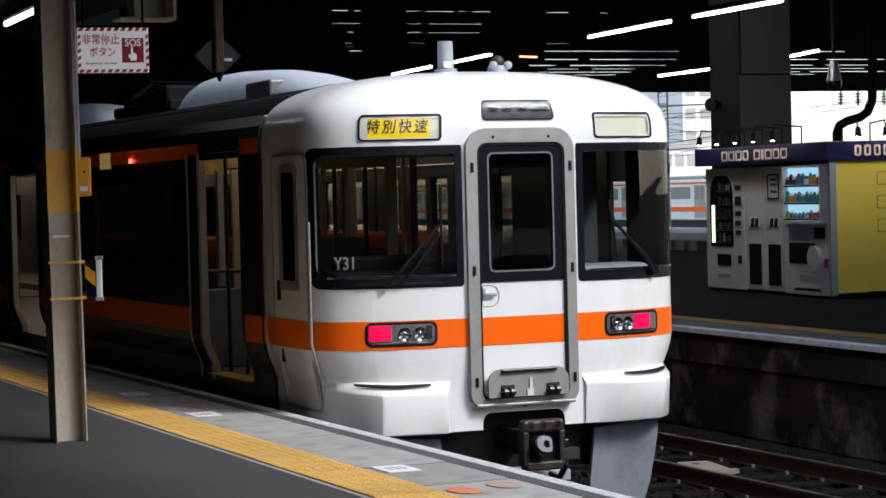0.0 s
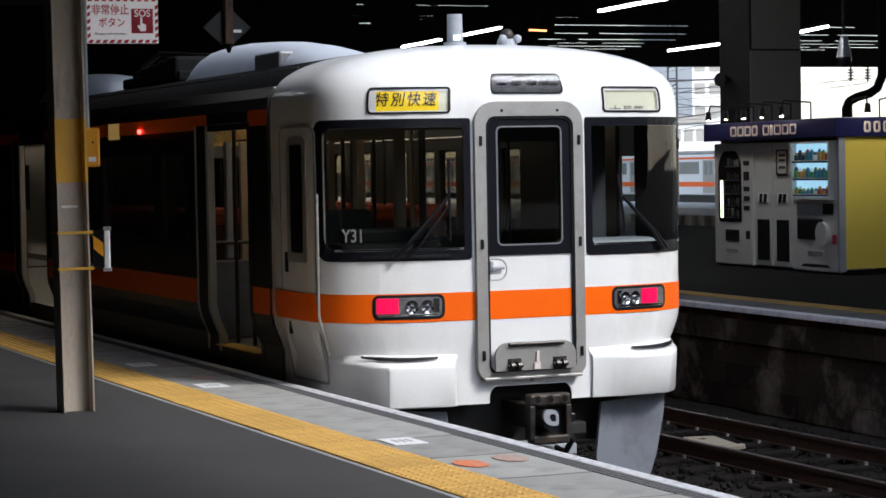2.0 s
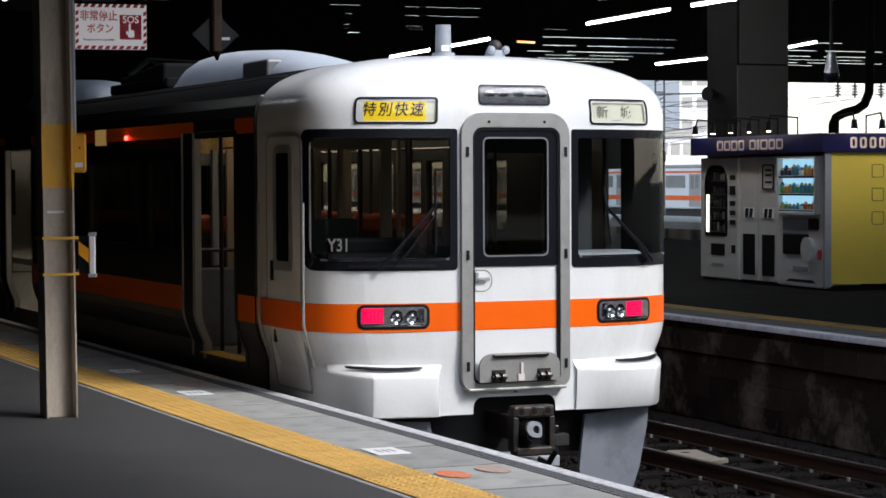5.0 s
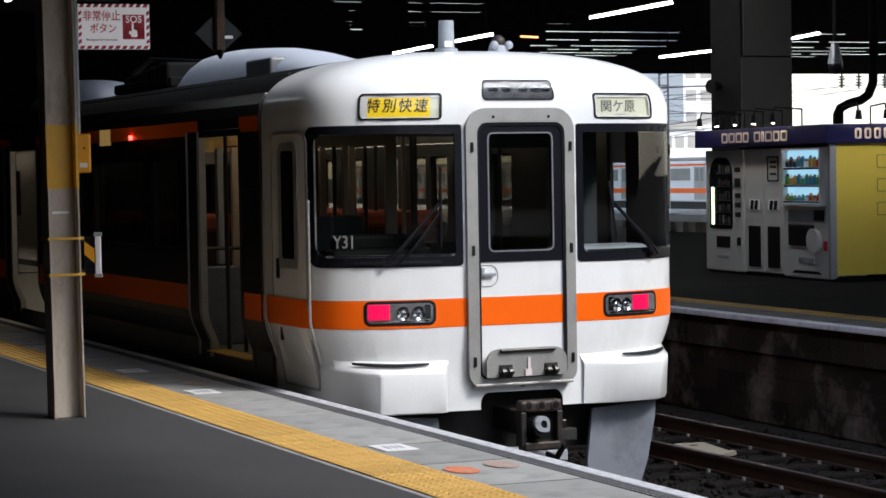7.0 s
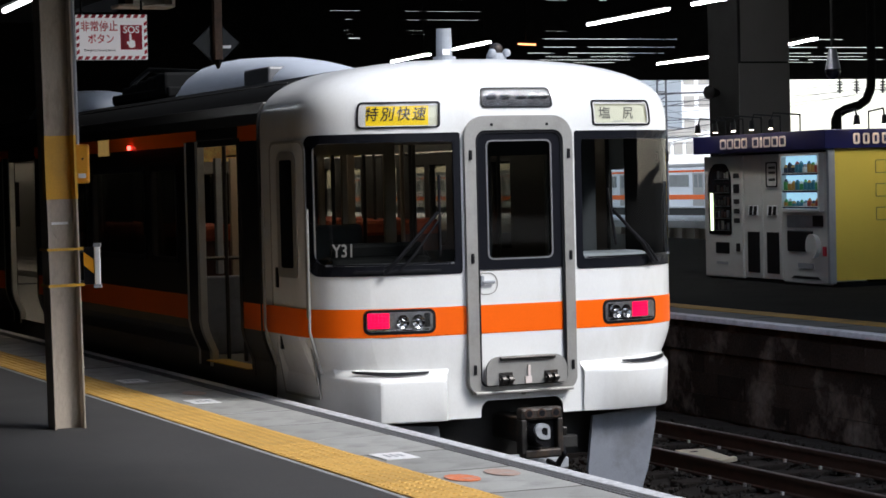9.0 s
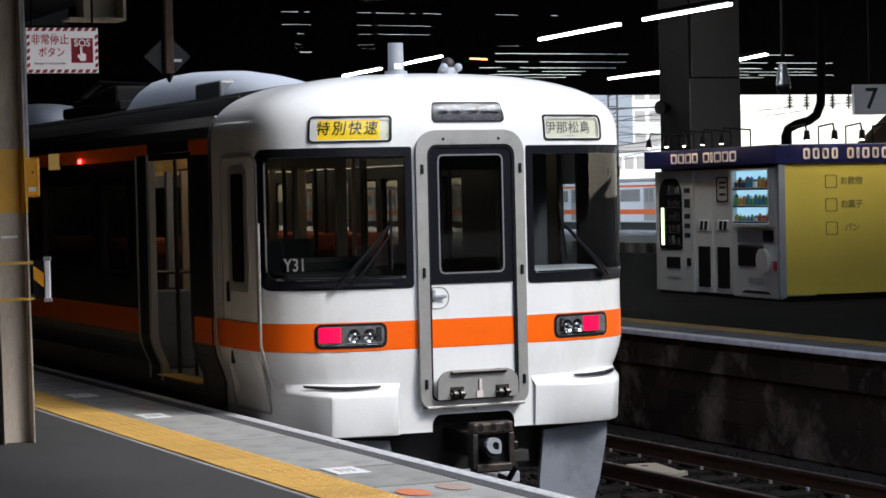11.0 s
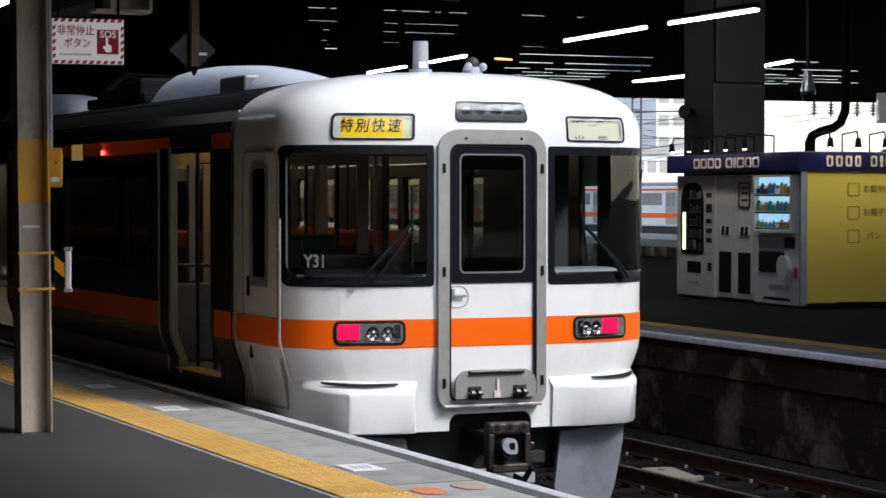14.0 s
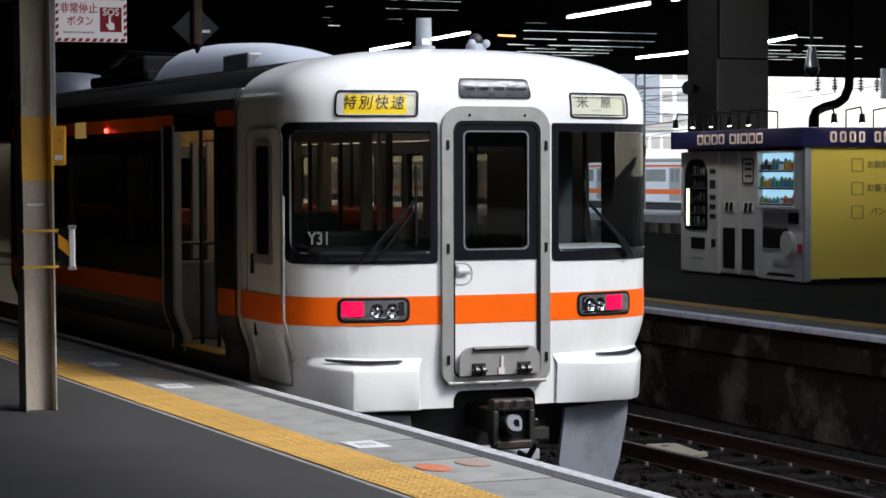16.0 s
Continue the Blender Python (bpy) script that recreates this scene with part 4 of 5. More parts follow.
def car(y0, y1, doors, windows, off_windows):
    c = train
    for sg in (-1, 1):
        car_side(c, y0, y1, sg, doors if sg < 0 else [], windows if sg < 0 else off_windows)
    # roof
    bm = bmesh.new()
    pr = [(-half_width(z), z) for z in (2.17, 2.24, 2.3, 2.36, 2.4, 2.43)] + [(0, 2.45)] + [(half_width(z), z) for z in (2.43, 2.4, 2.36, 2.3, 2.24, 2.17)]
    rows = [[bm.verts.new((x, y, z)) for x, z in pr] for y in (y0, y1)]
    for i in range(len(pr) - 1):
        bm.faces.new((rows[0][i], rows[0][i + 1], rows[1][i + 1], rows[1][i]))
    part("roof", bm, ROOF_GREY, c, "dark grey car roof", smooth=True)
    part("rain_gutter", box((-1.45, y0, 2.14), (-1.40, y1, 2.19), 0.01), STEEL, c)
    # inside
    part("floor_panel", box((-1.38, y0, 0.06), (1.38, y1, 0.13)), FLOOR_GREY, c)
    part("ceiling_panel", box((-1.36, y0, 2.10), (1.36, y1, 2.13)), CREAM, c)
    part("underframe", box((-1.2, y0 + 0.4, -0.75), (1.2, y1 - 0.4, 0.05), 0.02), UNDER, c, "dark equipment boxes under the floor")
    for sx in (-0.7, 0.7):
        part("ceiling_light", box((sx - 0.06, y0 + 0.6, 2.085), (sx + 0.06, y1 - 0.6, 2.10)), CABIN, c)


CABIN = mat("cabin_light", (0.8, 0.8, 0.8), 0.5, emit=(1.0, 0.84, 0.62), emit_strength=1.6, bump=0)
car(BACK, 19.4, [(1.92, 3.02), (9.0, 10.3), (16.2, 17.5)], [(3.62, 4.40), (4.62, 6.5), (6.7, 8.4), (10.9, 12.8), (13.0, 15.6), (18.0, 19.0)],
    [(2.3, 2.6), (3.3, 3.72), (4.1, 4.35), (4.75, 5.16), (5.28, 5.66), (6.0, 6.36), (6.95, 7.4), (7.8, 8.2), (8.7, 9.1), (10.9, 12.8)])
car(19.9, 38.5, [(21.5, 22.8), (28.5, 29.8)], [(23.4, 25.5), (25.8, 27.9), (30.4, 33.0)], [(23.4, 25.5), (25.8, 27.9)])
part("gangway_bellows", box((-0.5, 19.3, 0.1), (0.5, 20.0, 2.1)), BLACK, train)

# seats, poles and the cab's back wall
for sx in (-1, 1):
    for y in (4.3, 5.2, 6.1, 7.0, 7.9):
        sb = box((sx * 0.95 - 0.42, y, 0.42), (sx * 0.95 + 0.42, y + 0.45, 0.56), 0.05)
        add_box(sb, (sx * 0.95 - 0.42, y + 0.40, 0.50), (sx * 0.95 + 0.42, y + 0.55, 1.20), 0.06)
        st = part("seat", sb, SEAT, train, "dark red moquette seat")
        part("headrest", box((sx * 0.95 - 0.40, y + 0.385, 1.06), (sx * 0.95 + 0.40, y + 0.56, 1.215), 0.04), HEADREST, st, "orange headrest cover")
for x, y in ((-1.25, 1.86), (-1.25, 3.08), (1.2, 3.0), (-0.45, 3.1), (0.45, 3.1), (-0.5, 8.8), (0.5, 8.8), (-1.22, 2.72), (-0.62, 2.2), (-0.2, 2.6), (0.3, 4.4), (0.62, 3.6), (0.9, 5.2), (0.15, 6.0), (0.75, 7.0), (1.2, 6.3)):
    part("grab_pole", rod((x, y, 0.13), (x, y, 2.1), 0.017), STEEL, train)
part("seat_end_panel", box((-1.36, 3.55, 0.13), (-0.55, 3.60, 0.80), 0.02), SKIRT, train, "grey seat end panel")
part("seat_end_rail", pipe([(-1.34, 3.57, 0.95), (-0.6, 3.57, 0.95)], 0.016), STEEL, train)
part("door_pillar", box((-1.06, 3.95, 0.8), (-1.0, 4.02, 2.1), 0.01), GREY, train)
for x, y in ((-1.15, 3.7), (-0.9, 4.9), (0.1, 4.2), (-0.2, 6.2)):
    part("hanging_poster", box((x - 0.28, y, 1.80), (x + 0.28, y + 0.006, 2.04)), POSTER, train, "coloured poster under the ceiling")
for nm, mt, words, pieces in (
        ("cab_partition", CREAM, "brown cab partition with windows", ((-1.38, -1.28, 0.95, 2.1), (-1.28, -0.45, 1.78, 2.1), (-0.45, -0.36, 0.95, 2.1), (-0.36, 0.30, 1.85, 2.1), (-0.80, -0.76, 0.95, 1.78))),
        # lower part coloured dark in place of the cab's shade
        ("partition_foot", UNDER, "lower cab partition, darkened for shade", ((-1.38, -0.36, 0.13, 0.95), (-0.36, 0.30, 0.13, 1.02), (0.30, 1.38, 0.13, 0.95))),
        ("partition_side", LINING, "dark grey cab partition", ((0.30, 0.45, 0.95, 2.1), (0.45, 0.95, 1.75, 2.1), (0.95, 1.38, 0.95, 2.1)))):
    bm = bmesh.new()
    for x0, x1, z0, z1 in pieces:
        add_box(bm, (x0, 1.50, z0), (x1, 1.54, z1))
    part(nm, bm, mt, train, words)
# added posts that imitate brown reflected streaks in the windows; luggage racks and strap rails of the saloon
for x, y, w in ((-1.28, 2.1, 0.07), (-1.12, 2.5, 0.05), (-0.98, 1.9, 0.04), (-0.70, 2.3, 0.05), (-0.55, 3.3, 0.07), (-0.30, 3.9, 0.05), (-0.12, 3.2, 0.06), (0.12, 5.0, 0.08), (0.42, 4.6, 0.06), (-0.85, 4.2, 0.09), (0.05, 2.4, 0.03)):
    part("streak_post", box((x, y, 0.13), (x + w, y + 0.04, 2.1), 0.01), CREAM, train, "added brown upright for the streaks in the windows")
for x, z in ((-1.05, 1.82), (1.05, 1.82), (-0.6, 1.92), (0.6, 1.92)):
    part("saloon_rail", pipe([(x, 1.8, z), (x, 9.0, z)], 0.014), CHROME, train, "steel rail under the saloon ceiling")
part("cab_floor", box((-1.25, 0.75, 0.04), (1.25, 1.5, 0.12)), FLOOR_GREY, train)
part("cab_ceiling", box((-1.3, 0.75, 2.2), (1.3, 1.5, 2.24)), CREAM, train)
db = box((-1.30, 0.42, 0.5), (-0.5, 0.80, 1.02), 0.05)
add_box(db, (-1.25, 0.48, 1.0), (-0.55, 0.62, 1.12), 0.03)
part("driving_desk", db, ROOF_GREY, train, "dark driving desk behind the glass")
db = box((0.52, 0.36, 0.5), (1.25, 0.72, 1.0), 0.05)
part("assistant_desk", db, GREY, train, "grey desk behind the glass")
for x in (-0.95,):
    sb = box((x - 0.22, 0.98, 0.55), (x + 0.22, 1.3, 0.65), 0.03)
    add_box(sb, (x - 0.22, 1.24, 0.6), (x + 0.22, 1.34, 1.25), 0.04)
    part("crew_seat", sb, UNDER, train)
part("door_step", box((-1.47, 1.93, 0.128), (-1.30, 3.01, 0.137), 0.002), YELLOW, train, "worn yellow door step")

mb = part("side_lamp", box((1.44, 0.52, 1.66), (1.53, 0.62, 1.76), 0.02), BLACK, train, "small dark side lamp")
part("bracket", box((1.42, 0.55, 1.69), (1.46, 0.59, 1.73)), BLACK, mb)

# roof gear
def cooler(y0, y1):
    """A rounded air-conditioning housing on the roof."""
    n, bm, rows = 24, bmesh.new(), []
    for i in range(n + 1):
        t = i / n
        y = y0 + (y1 - y0) * t
        h = float(np.interp(t, (0, 0.11, 0.24, 0.36, 0.50, 0.66, 0.82, 0.93, 0.98, 1.0), (0.11, 0.18, 0.25, 0.295, 0.325, 0.352, 0.356, 0.335, 0.28, 0.18)))
        # upright side, rounded shoulder, a back that falls away towards the car's middle
        row = [bm.verts.new((px, y, 2.34 + h * k)) for px, k in ((-0.97, 0.0), (-0.95, 0.28), (-0.91, 0.52), (-0.85, 0.74), (-0.77, 0.90), (-0.67, 0.98), (-0.56, 1.0), (-0.44, 0.94), (-0.32, 0.74), (-0.24, 0.42), (-0.20, 0.0))]
        rows.append(row)
    bm.faces.new(rows[-1])
    for a, b in zip(rows, rows[1:]):
        for j in range(10):
            bm.faces.new((a[j], a[j + 1], b[j + 1], b[j]))
    bm.faces.new(rows[0])
    c = part("cooler", bm, UNIT, train, "pale rounded roof cooler", smooth=True)
    return c


c1 = cooler(1.9, 5.55)
hb = box((-0.975, 2.70, 2.38), (-0.80, 3.35, 2.53), 0.02)
part("intake", hb, UNIT_DARK, c1, "grey louvred intake")
cooler(8.0, 11.8)
part("pantograph_base", box((-0.9, 5.9, 2.42), (0.9, 8.0, 2.52), 0.02), ROOF_GREY, train, "black pantograph base")
for i in range(5):
    part("roof_box", box((-0.92 + 0.03 * i, 5.95 + 0.42 * i, 2.42), (0.4, 6.3 + 0.42 * i, 2.66 - 0.015 * i), 0.03), ROOF_GREY, train, "black roof equipment box")
part("folded_arm", pipe([(-0.55, 6.0, 2.66), (-0.55, 7.8, 2.78), (-0.55, 8.5, 2.66)], 0.025), ROOF_GREY, train, "folded black pantograph arm")
part("folded_arm", pipe([(0.55, 6.0, 2.66), (0.55, 7.8, 2.78), (0.55, 8.5, 2.66)], 0.025), ROOF_GREY, train)
part("roof_rail", pipe([(-1.18, 1.6, 2.33), (-1.18, 19.2, 2.33)], 0.018), STEEL, train, "thin steel roof rail")
an = part("antenna", rod((-0.22, 0.8, 2.44), (-0.22, 0.8, 2.70), 0.062, 20, 0.056), GREY, train, "grey cylindrical radio antenna", smooth=False)
part("base", rod((-0.22, 0.8, 2.44), (-0.22, 0.8, 2.49), 0.085, 20), GREY, an)
part("tag", box((-0.262, 0.733, 2.50), (-0.20, 0.738, 2.545)), PAPER, an)
wh = part("horn_cover", rod((0.23, 0.85, 2.44), (0.23, 0.85, 2.52), 0.085, 16, 0.07), GREY, train, "small grey roof fitting")
hb = bmesh.new()
bmesh.ops.create_uvsphere(hb, u_segments=14, v_segments=8, radius=0.055, matrix=Matrix.Translation((0.23, 0.85, 2.545)))
part("cap", hb, IRON, wh, smooth=True)
for x in (-0.06, 0.06):
    hb = bmesh.new()
    bmesh.ops.create_uvsphere(hb, u_segments=12, v_segments=8, radius=0.032, matrix=Matrix.Translation((0.23 + x, 0.79, 2.52)))
    part("knob", hb, GREY, wh, smooth=True)
part("door_lamp", rod((-1.50, 5.08, 1.925), (-1.53, 5.08, 1.925), 0.02, 12), RED_LED, train, "red door lamp")
part("side_sign", box((-1.505, 5.85, 1.87), (-1.495, 6.25, 2.02)), DIM_SIGN, train, "small lit side destination sign")

# ---------------------------------------------------------------- near platform's column and signs
col = thing("platform_column", "cream steel platform column with a yellow band, scuffed and rust-streaked", "column", m=pose(-3.405, -0.23, 0, 0, -0.5, 0))
bm = bmesh.new()
add_box(bm, (-0.108, -0.10, 0), (-0.095, 0.10, 3.36), 0.003)
add_box(bm, (0.085, -0.10, 0), (0.098, 0.10, 3.36), 0.003)
add_box(bm, (-0.096, -0.006, 0), (0.086, 0.006, 3.36))
part("shaft", bm, COLUMN, col)
bm = bmesh.new()
add_box(bm, (-0.095, -0.010, 1.50), (0.085, -0.006, 1.915))
add_box(bm, (-0.110, -0.102, 1.50), (-0.093, -0.010, 1.915))
add_box(bm, (0.083, -0.102, 1.50), (0.100, -0.010, 1.915))
part("yellow_band", bm, YELLOW, col, "painted yellow band")
for z in (0.93, 1.165):
    part("strap", rim_plate([(-0.12, -0.11), (0.12, -0.11), (0.12, 0.11), (-0.12, 0.11)], [(-0.113, -0.104), (0.113, -0.104), (0.113, 0.104), (-0.113, 0.104)], 0.018, pose(0, 0, z, 90)), YELLOW, col, "amber strap")
part("conduit", pipe([(0.135, 0.02, 1.85), (0.135, 0.02, 3.0), (0.16, 0.02, 3.36)], 0.016), GREY, col)
part("conduit", pipe([(0.10, -0.03, 1.9), (0.10, -0.03, 3.36)], 0.008), GREY, col)
part("inspection_plate", rod((-0.01, -0.012, 1.275), (-0.01, -0.005, 1.275), 0.035, 8), COLUMN, col, "painted-over eight-sided plate")
part("label_strip", box((-0.06, -0.010, 1.335), (0.05, -0.006, 1.352)), PAPER, col, "worn pale label")
eb = thing("emergency_button_box", "amber emergency stop box fixed to the column", "call box", m=pose(-3.268, -0.26, 0, 0, 0, -10))
part("body", box((-0.05, -0.06, 1.60), (0.045, 0.06, 1.855), 0.012), BOX_ORANGE, eb)
part("plate", box((-0.03, -0.070, 1.635), (0.02, -0.066, 1.665)), PAPER, eb)
part("lock", rod((0.0, -0.071, 1.76), (0.0, -0.065, 1.76), 0.007, 8), BLACK, eb)
part("door", box((-0.04, -0.066, 1.615), (0.034, -0.06, 1.84), 0.004), BOX_ORANGE, eb)
mp2 = thing("marker_plate", "striped black and amber marker plate strapped to the column", "marker plate", m=pose(-3.205, -0.24, 0, 0, 0, -20))
part("panel", box((-0.065, -0.02, 0.935), (0.005, 0.0, 1.185), 0.004), NAVY, mp2)
part("stripe", prism([(-0.062, 1.065), (0.004, 1.005), (0.004, 1.10), (-0.062, 1.15)], 0.004, pose(0, -0.024, 0)), BOX_ORANGE, mp2)
ed = part("edge", box((0.008, -0.03, 0.93), (0.045, 0.02, 1.19), 0.008), PAPER, mp2, "white folded edge")
for z in (0.925, 1.195):
    part("clamp", box((0.0, -0.034, z - 0.012), (0.052, 0.024, z + 0.012), 0.004), GREY, ed)
for z in (0.945, 1.165):
    part("bracket", box((-0.10, -0.03, z - 0.02), (-0.062, 0.01, z + 0.02), 0.004), STEEL, mp2)

sos = thing("emergency_sign", "hanging white emergency stop sign with red hatched border", "sign", m=pose(-3.0, -0.10, 2.57, 0, 0, -6))
part("board", box((-0.24, 0.0, -0.152), (0.235, 0.02, 0.148), 0.004), LIT_BOARD, sos, "softly lit white panel")
for z0, z1 in ((-0.150, -0.128), (0.126, 0.148)):
    for i in range(10):
        x = -0.235 + i * 0.047
        part("hatch_stripe", prism([(x, z0), (x + 0.028, z0), (x + 0.040, z1), (x + 0.012, z1)], 0.002, pose(0, -0.002, 0)), RED, sos)
for x0, x1 in ((-0.238, -0.218), (0.213, 0.233)):
    for i in range(5):
        z = -0.118 + i * 0.047
        part("hatch_stripe", prism([(x0, z), (x1, z + 0.012), (x1, z + 0.036), (x0, z + 0.024)], 0.002, pose(0, -0.0025, 0)), RED, sos)
text_mesh("lettering", "非常停止", 0.074, RED, pose(-0.085, -0.004, 0.066, 90), sos, "dark red lettering", squeeze=0.85)
text_mesh("lettering", "ボタン", 0.070, RED, pose(-0.075, -0.004, -0.018, 90), sos, "dark red lettering", squeeze=0.85)
text_mesh("lettering", "Emergency train stop button", 0.021, INK, pose(-0.085, -0.004, -0.088, 90), sos, "small dark lettering", squeeze=0.85)
part("red_panel", box((0.055, -0.003, -0.085), (0.20, 0.0, 0.078), 0.001), RED, sos)
text_mesh("lettering", "SOS", 0.066, LIT_BOARD, pose(0.128, -0.005, 0.045, 90), sos, "white lettering", squeeze=0.95)
hb = prism(round_rect(0.114, 0.128, -0.05, 0.022, 0.006, seg=3, side=2), 0.002, pose(0, -0.006, 0))
for x0, x1, z0, z1, r in ((0.108, 0.152, -0.072, -0.036, 0.012), (0.128, 0.140, -0.05, -0.020, 0.005), (0.139, 0.151, -0.05, -0.026, 0.005), (0.097, 0.112, -0.052, -0.030, 0.006)):
    tmp = prism(round_rect(x0, x1, z0, z1, r, seg=3, side=2), 0.002, pose(0, -0.0062 - x0 * 0.001, 0))
    tmp_me = bpy.data.meshes.new("pointing_mark")
    tmp.to_mesh(tmp_me)
    tmp.free()
    hb.from_mesh(tmp_me)
    bpy.data.meshes.remove(tmp_me)
part("pointing_mark", hb, LIT_BOARD, sos)
for x in (-0.2, 0.2):
    part("hanger", rod((x, 0.01, 0.14), (x, 0.01, 0.785), 0.008), DARK, sos)

dia = thing("hanging_marker", "rusty hanging post with a dark diamond plate", "marker", m=pose(-2.255, -0.05, 0))
part("post", box((-0.028, -0.028, 2.42), (0.028, 0.028, 3.36), 0.004), RUSTY, dia, "rust-brown hanger post")
part("tip", rod((0, 0, 2.36), (0, 0, 2.42), 0.008, 4, 0.035), DARK, dia)
part("diamond", prism([(0, 2.38), (0.165, 2.535), (0, 2.69), (-0.165, 2.535)], 0.008, pose(0, 0.03, 0)), NAVY, dia, "dark blue diamond plate")
part("mark", box((0.01, 0.024, 2.50), (0.10, 0.028, 2.52)), PAPER, dia)
spk = thing("hanging_box", "cream metal box hung under the canopy", "lamp box", m=pose(-2.76, 0.0, 2.77))
hb = bmesh.new()
add_box(hb, (-0.19, -0.10, 0.0), (0.20, 0.10, 0.02), 0.004)
add_box(hb, (-0.09, -0.10, 0.02), (-0.07, 0.10, 0.28))
add_box(hb, (0.18, -0.10, 0.02), (0.20, 0.10, 0.28))
add_box(hb, (-0.09, 0.08, 0.02), (0.18, 0.10, 0.28))
part("case", hb, COLUMN, spk)
part("hanger", rod((0, 0, 0.2), (0, 0, 0.585), 0.015), DARK, spk)

# fluorescent fittings
def fitting(name, a, b, z, r=0.02, glow=None):
    va, vb = Vector((*a, z)), Vector((*b, z))
    f = thing(name, "lit fluorescent tube fitting hung from the roof", "lamp", "fluorescent fittings")
    f.location = va
    part("tube", rod((0, 0, 0), vb - va, r, 10), glow or TUBE, f, "lit white tube")
    d = (vb - va)
    side = Vector((0, 0, 0.06))
    hb = bmesh.new()
    add_rod(hb, side, d + side, 0.045, 6)
    part("tray", hb, DARK, f)
    for t in (0.15, 0.85):
        part("hanger", rod(d * t + side, d * t + Vector((0, 0, (3.36 if z < 3.5 else 11.01) - z)), 0.008), DARK, f)


fitting("tube_lamp", (9.35, 17.37), (9.12, 14.27), 4.0)
fitting("tube_lamp", (9.05, 13.45), (8.95, 10.9), 4.0)
fitting("tube_lamp", (16.59, 28.4), (16.46, 25.8), 4.0)
fitting("tube_lamp", (9.68, 23.57), (9.49, 21.5), 4.0)
fitting("tube_lamp", (10.0, 27.5), (9.8, 25.0), 4.0)
fitting("tube_lamp", (15.94, 21.95), (15.55, 20.4), 4.0)
fitting("tube_lamp", (-2.5, 5.6), (-2.56, 4.0), 3.2, 0.025, TUBE_NEAR)

AMBER = mat("amber_lamp_glow", (0.5, 0.2, 0.1), 0.4, emit=(1.0, 0.30, 0.12), emit_strength=2.0, bump=0)
al = thing("amber_indicator", "small dim orange indicator lamp under the hall roof", "lamp", m=pose(21.28, 45.0, 5.52))
part("tube", rod((-0.28, 0, 0.01), (0.28, 0, -0.01), 0.025, 8), AMBER, al, "dim orange glow")
part("case", box((-0.32, 0.03, -0.05), (0.32, 0.12, 0.06), 0.01), DARK, al)
part("hanger", rod((0, 0.06, 0.05), (0, 0.06, 5.48), 0.02), DARK, al)

# ---------------------------------------------------------------- kiosk on the far platform
KI = Matrix.Translation((9.67, 10.98, 0)) @ pose(0, 0, 0, 0, 0, 90 - 5.4)
# in the kiosk's own space x runs along the machine side, away from the corner, and y towards the platform edge
kiosk = thing("kiosk", "small navy and yellow platform kiosk with spotlights on its fascia", "kiosk", m=KI)
part("core", box((0.02, -1.86, 0.06), (4.15, -0.62, 2.05)), DARK, kiosk)
part("plinth", box((0.05, -1.8, 0.0), (4.1, -0.1, 0.07)), BLACK, kiosk)
part("fascia", box((-0.06, -1.98, 1.87), (4.25, 0.06, 2.13), 0.01), BLUE, kiosk, "navy fascia with white letter blocks")
part("yellow_wall", box((-0.02, -1.80, 0.09), (0.02, -0.10, 1.87)), KYELLOW, kiosk, "plain yellow side wall")
part("corner_post", box((-0.035, -0.10, 0.05), (0.03, -0.0, 1.87), 0.006), GREY, kiosk)
part("corner_post", box((-0.035, -1.90, 0.05), (0.03, -1.80, 1.87), 0.006), KWHITE, kiosk)


def letter_blocks(m, widths, h, owner):
    x = 0.0
    for w in widths:
        if w > 0:
            t = min(0.03, w * 0.3)
            hb = rim_plate(round_rect(x, x + w, 0, h, min(0.03, w * 0.3), seg=3, side=2), round_rect(x + t, x + w - t, 0.03, h - 0.03, min(0.015, w * 0.1), seg=3, side=2), 0.008, Matrix.Identity(4))
            part("letter_block", hb, LETTER, owner, "plain pale shape", m=m)
            x += w + 0.045
        else:
            x -= w


# pale blocks for the shop's name, on the machine side and on the yellow side
letter_blocks(pose(3.25, 0.075, 1.925, 0, 0, 180), (0.2, 0.2, 0.2, 0.18, -0.14, 0.2, 0.07, 0.22, 0.19, 0.2), 0.15, kiosk)
letter_blocks(pose(-0.075, -0.36, 1.925, 0, 0, -90), (0.1, 0.1, 0.1, 0.09, -0.1, 0.1, 0.04, 0.11, 0.1, 0.1), 0.15, kiosk)
for z, w in ((1.62, "お飲物"), (1.30, "お菓子"), (0.98, "パン")):
    part("pictogram", rim_plate(round_rect(-0.09, 0.09, -0.09, 0.09, 0.02, seg=2, side=2), round_rect(-0.08, 0.08, -0.08, 0.08, 0.015, seg=2, side=2), 0.004, pose(-0.026, -0.80, z, 0, 0, -90)), PALE_INK, kiosk)
    text_mesh("lettering", w, 0.115, PALE_INK, pose(-0.026, -1.11, z, 90, 0, -90), kiosk, "small faded lettering")
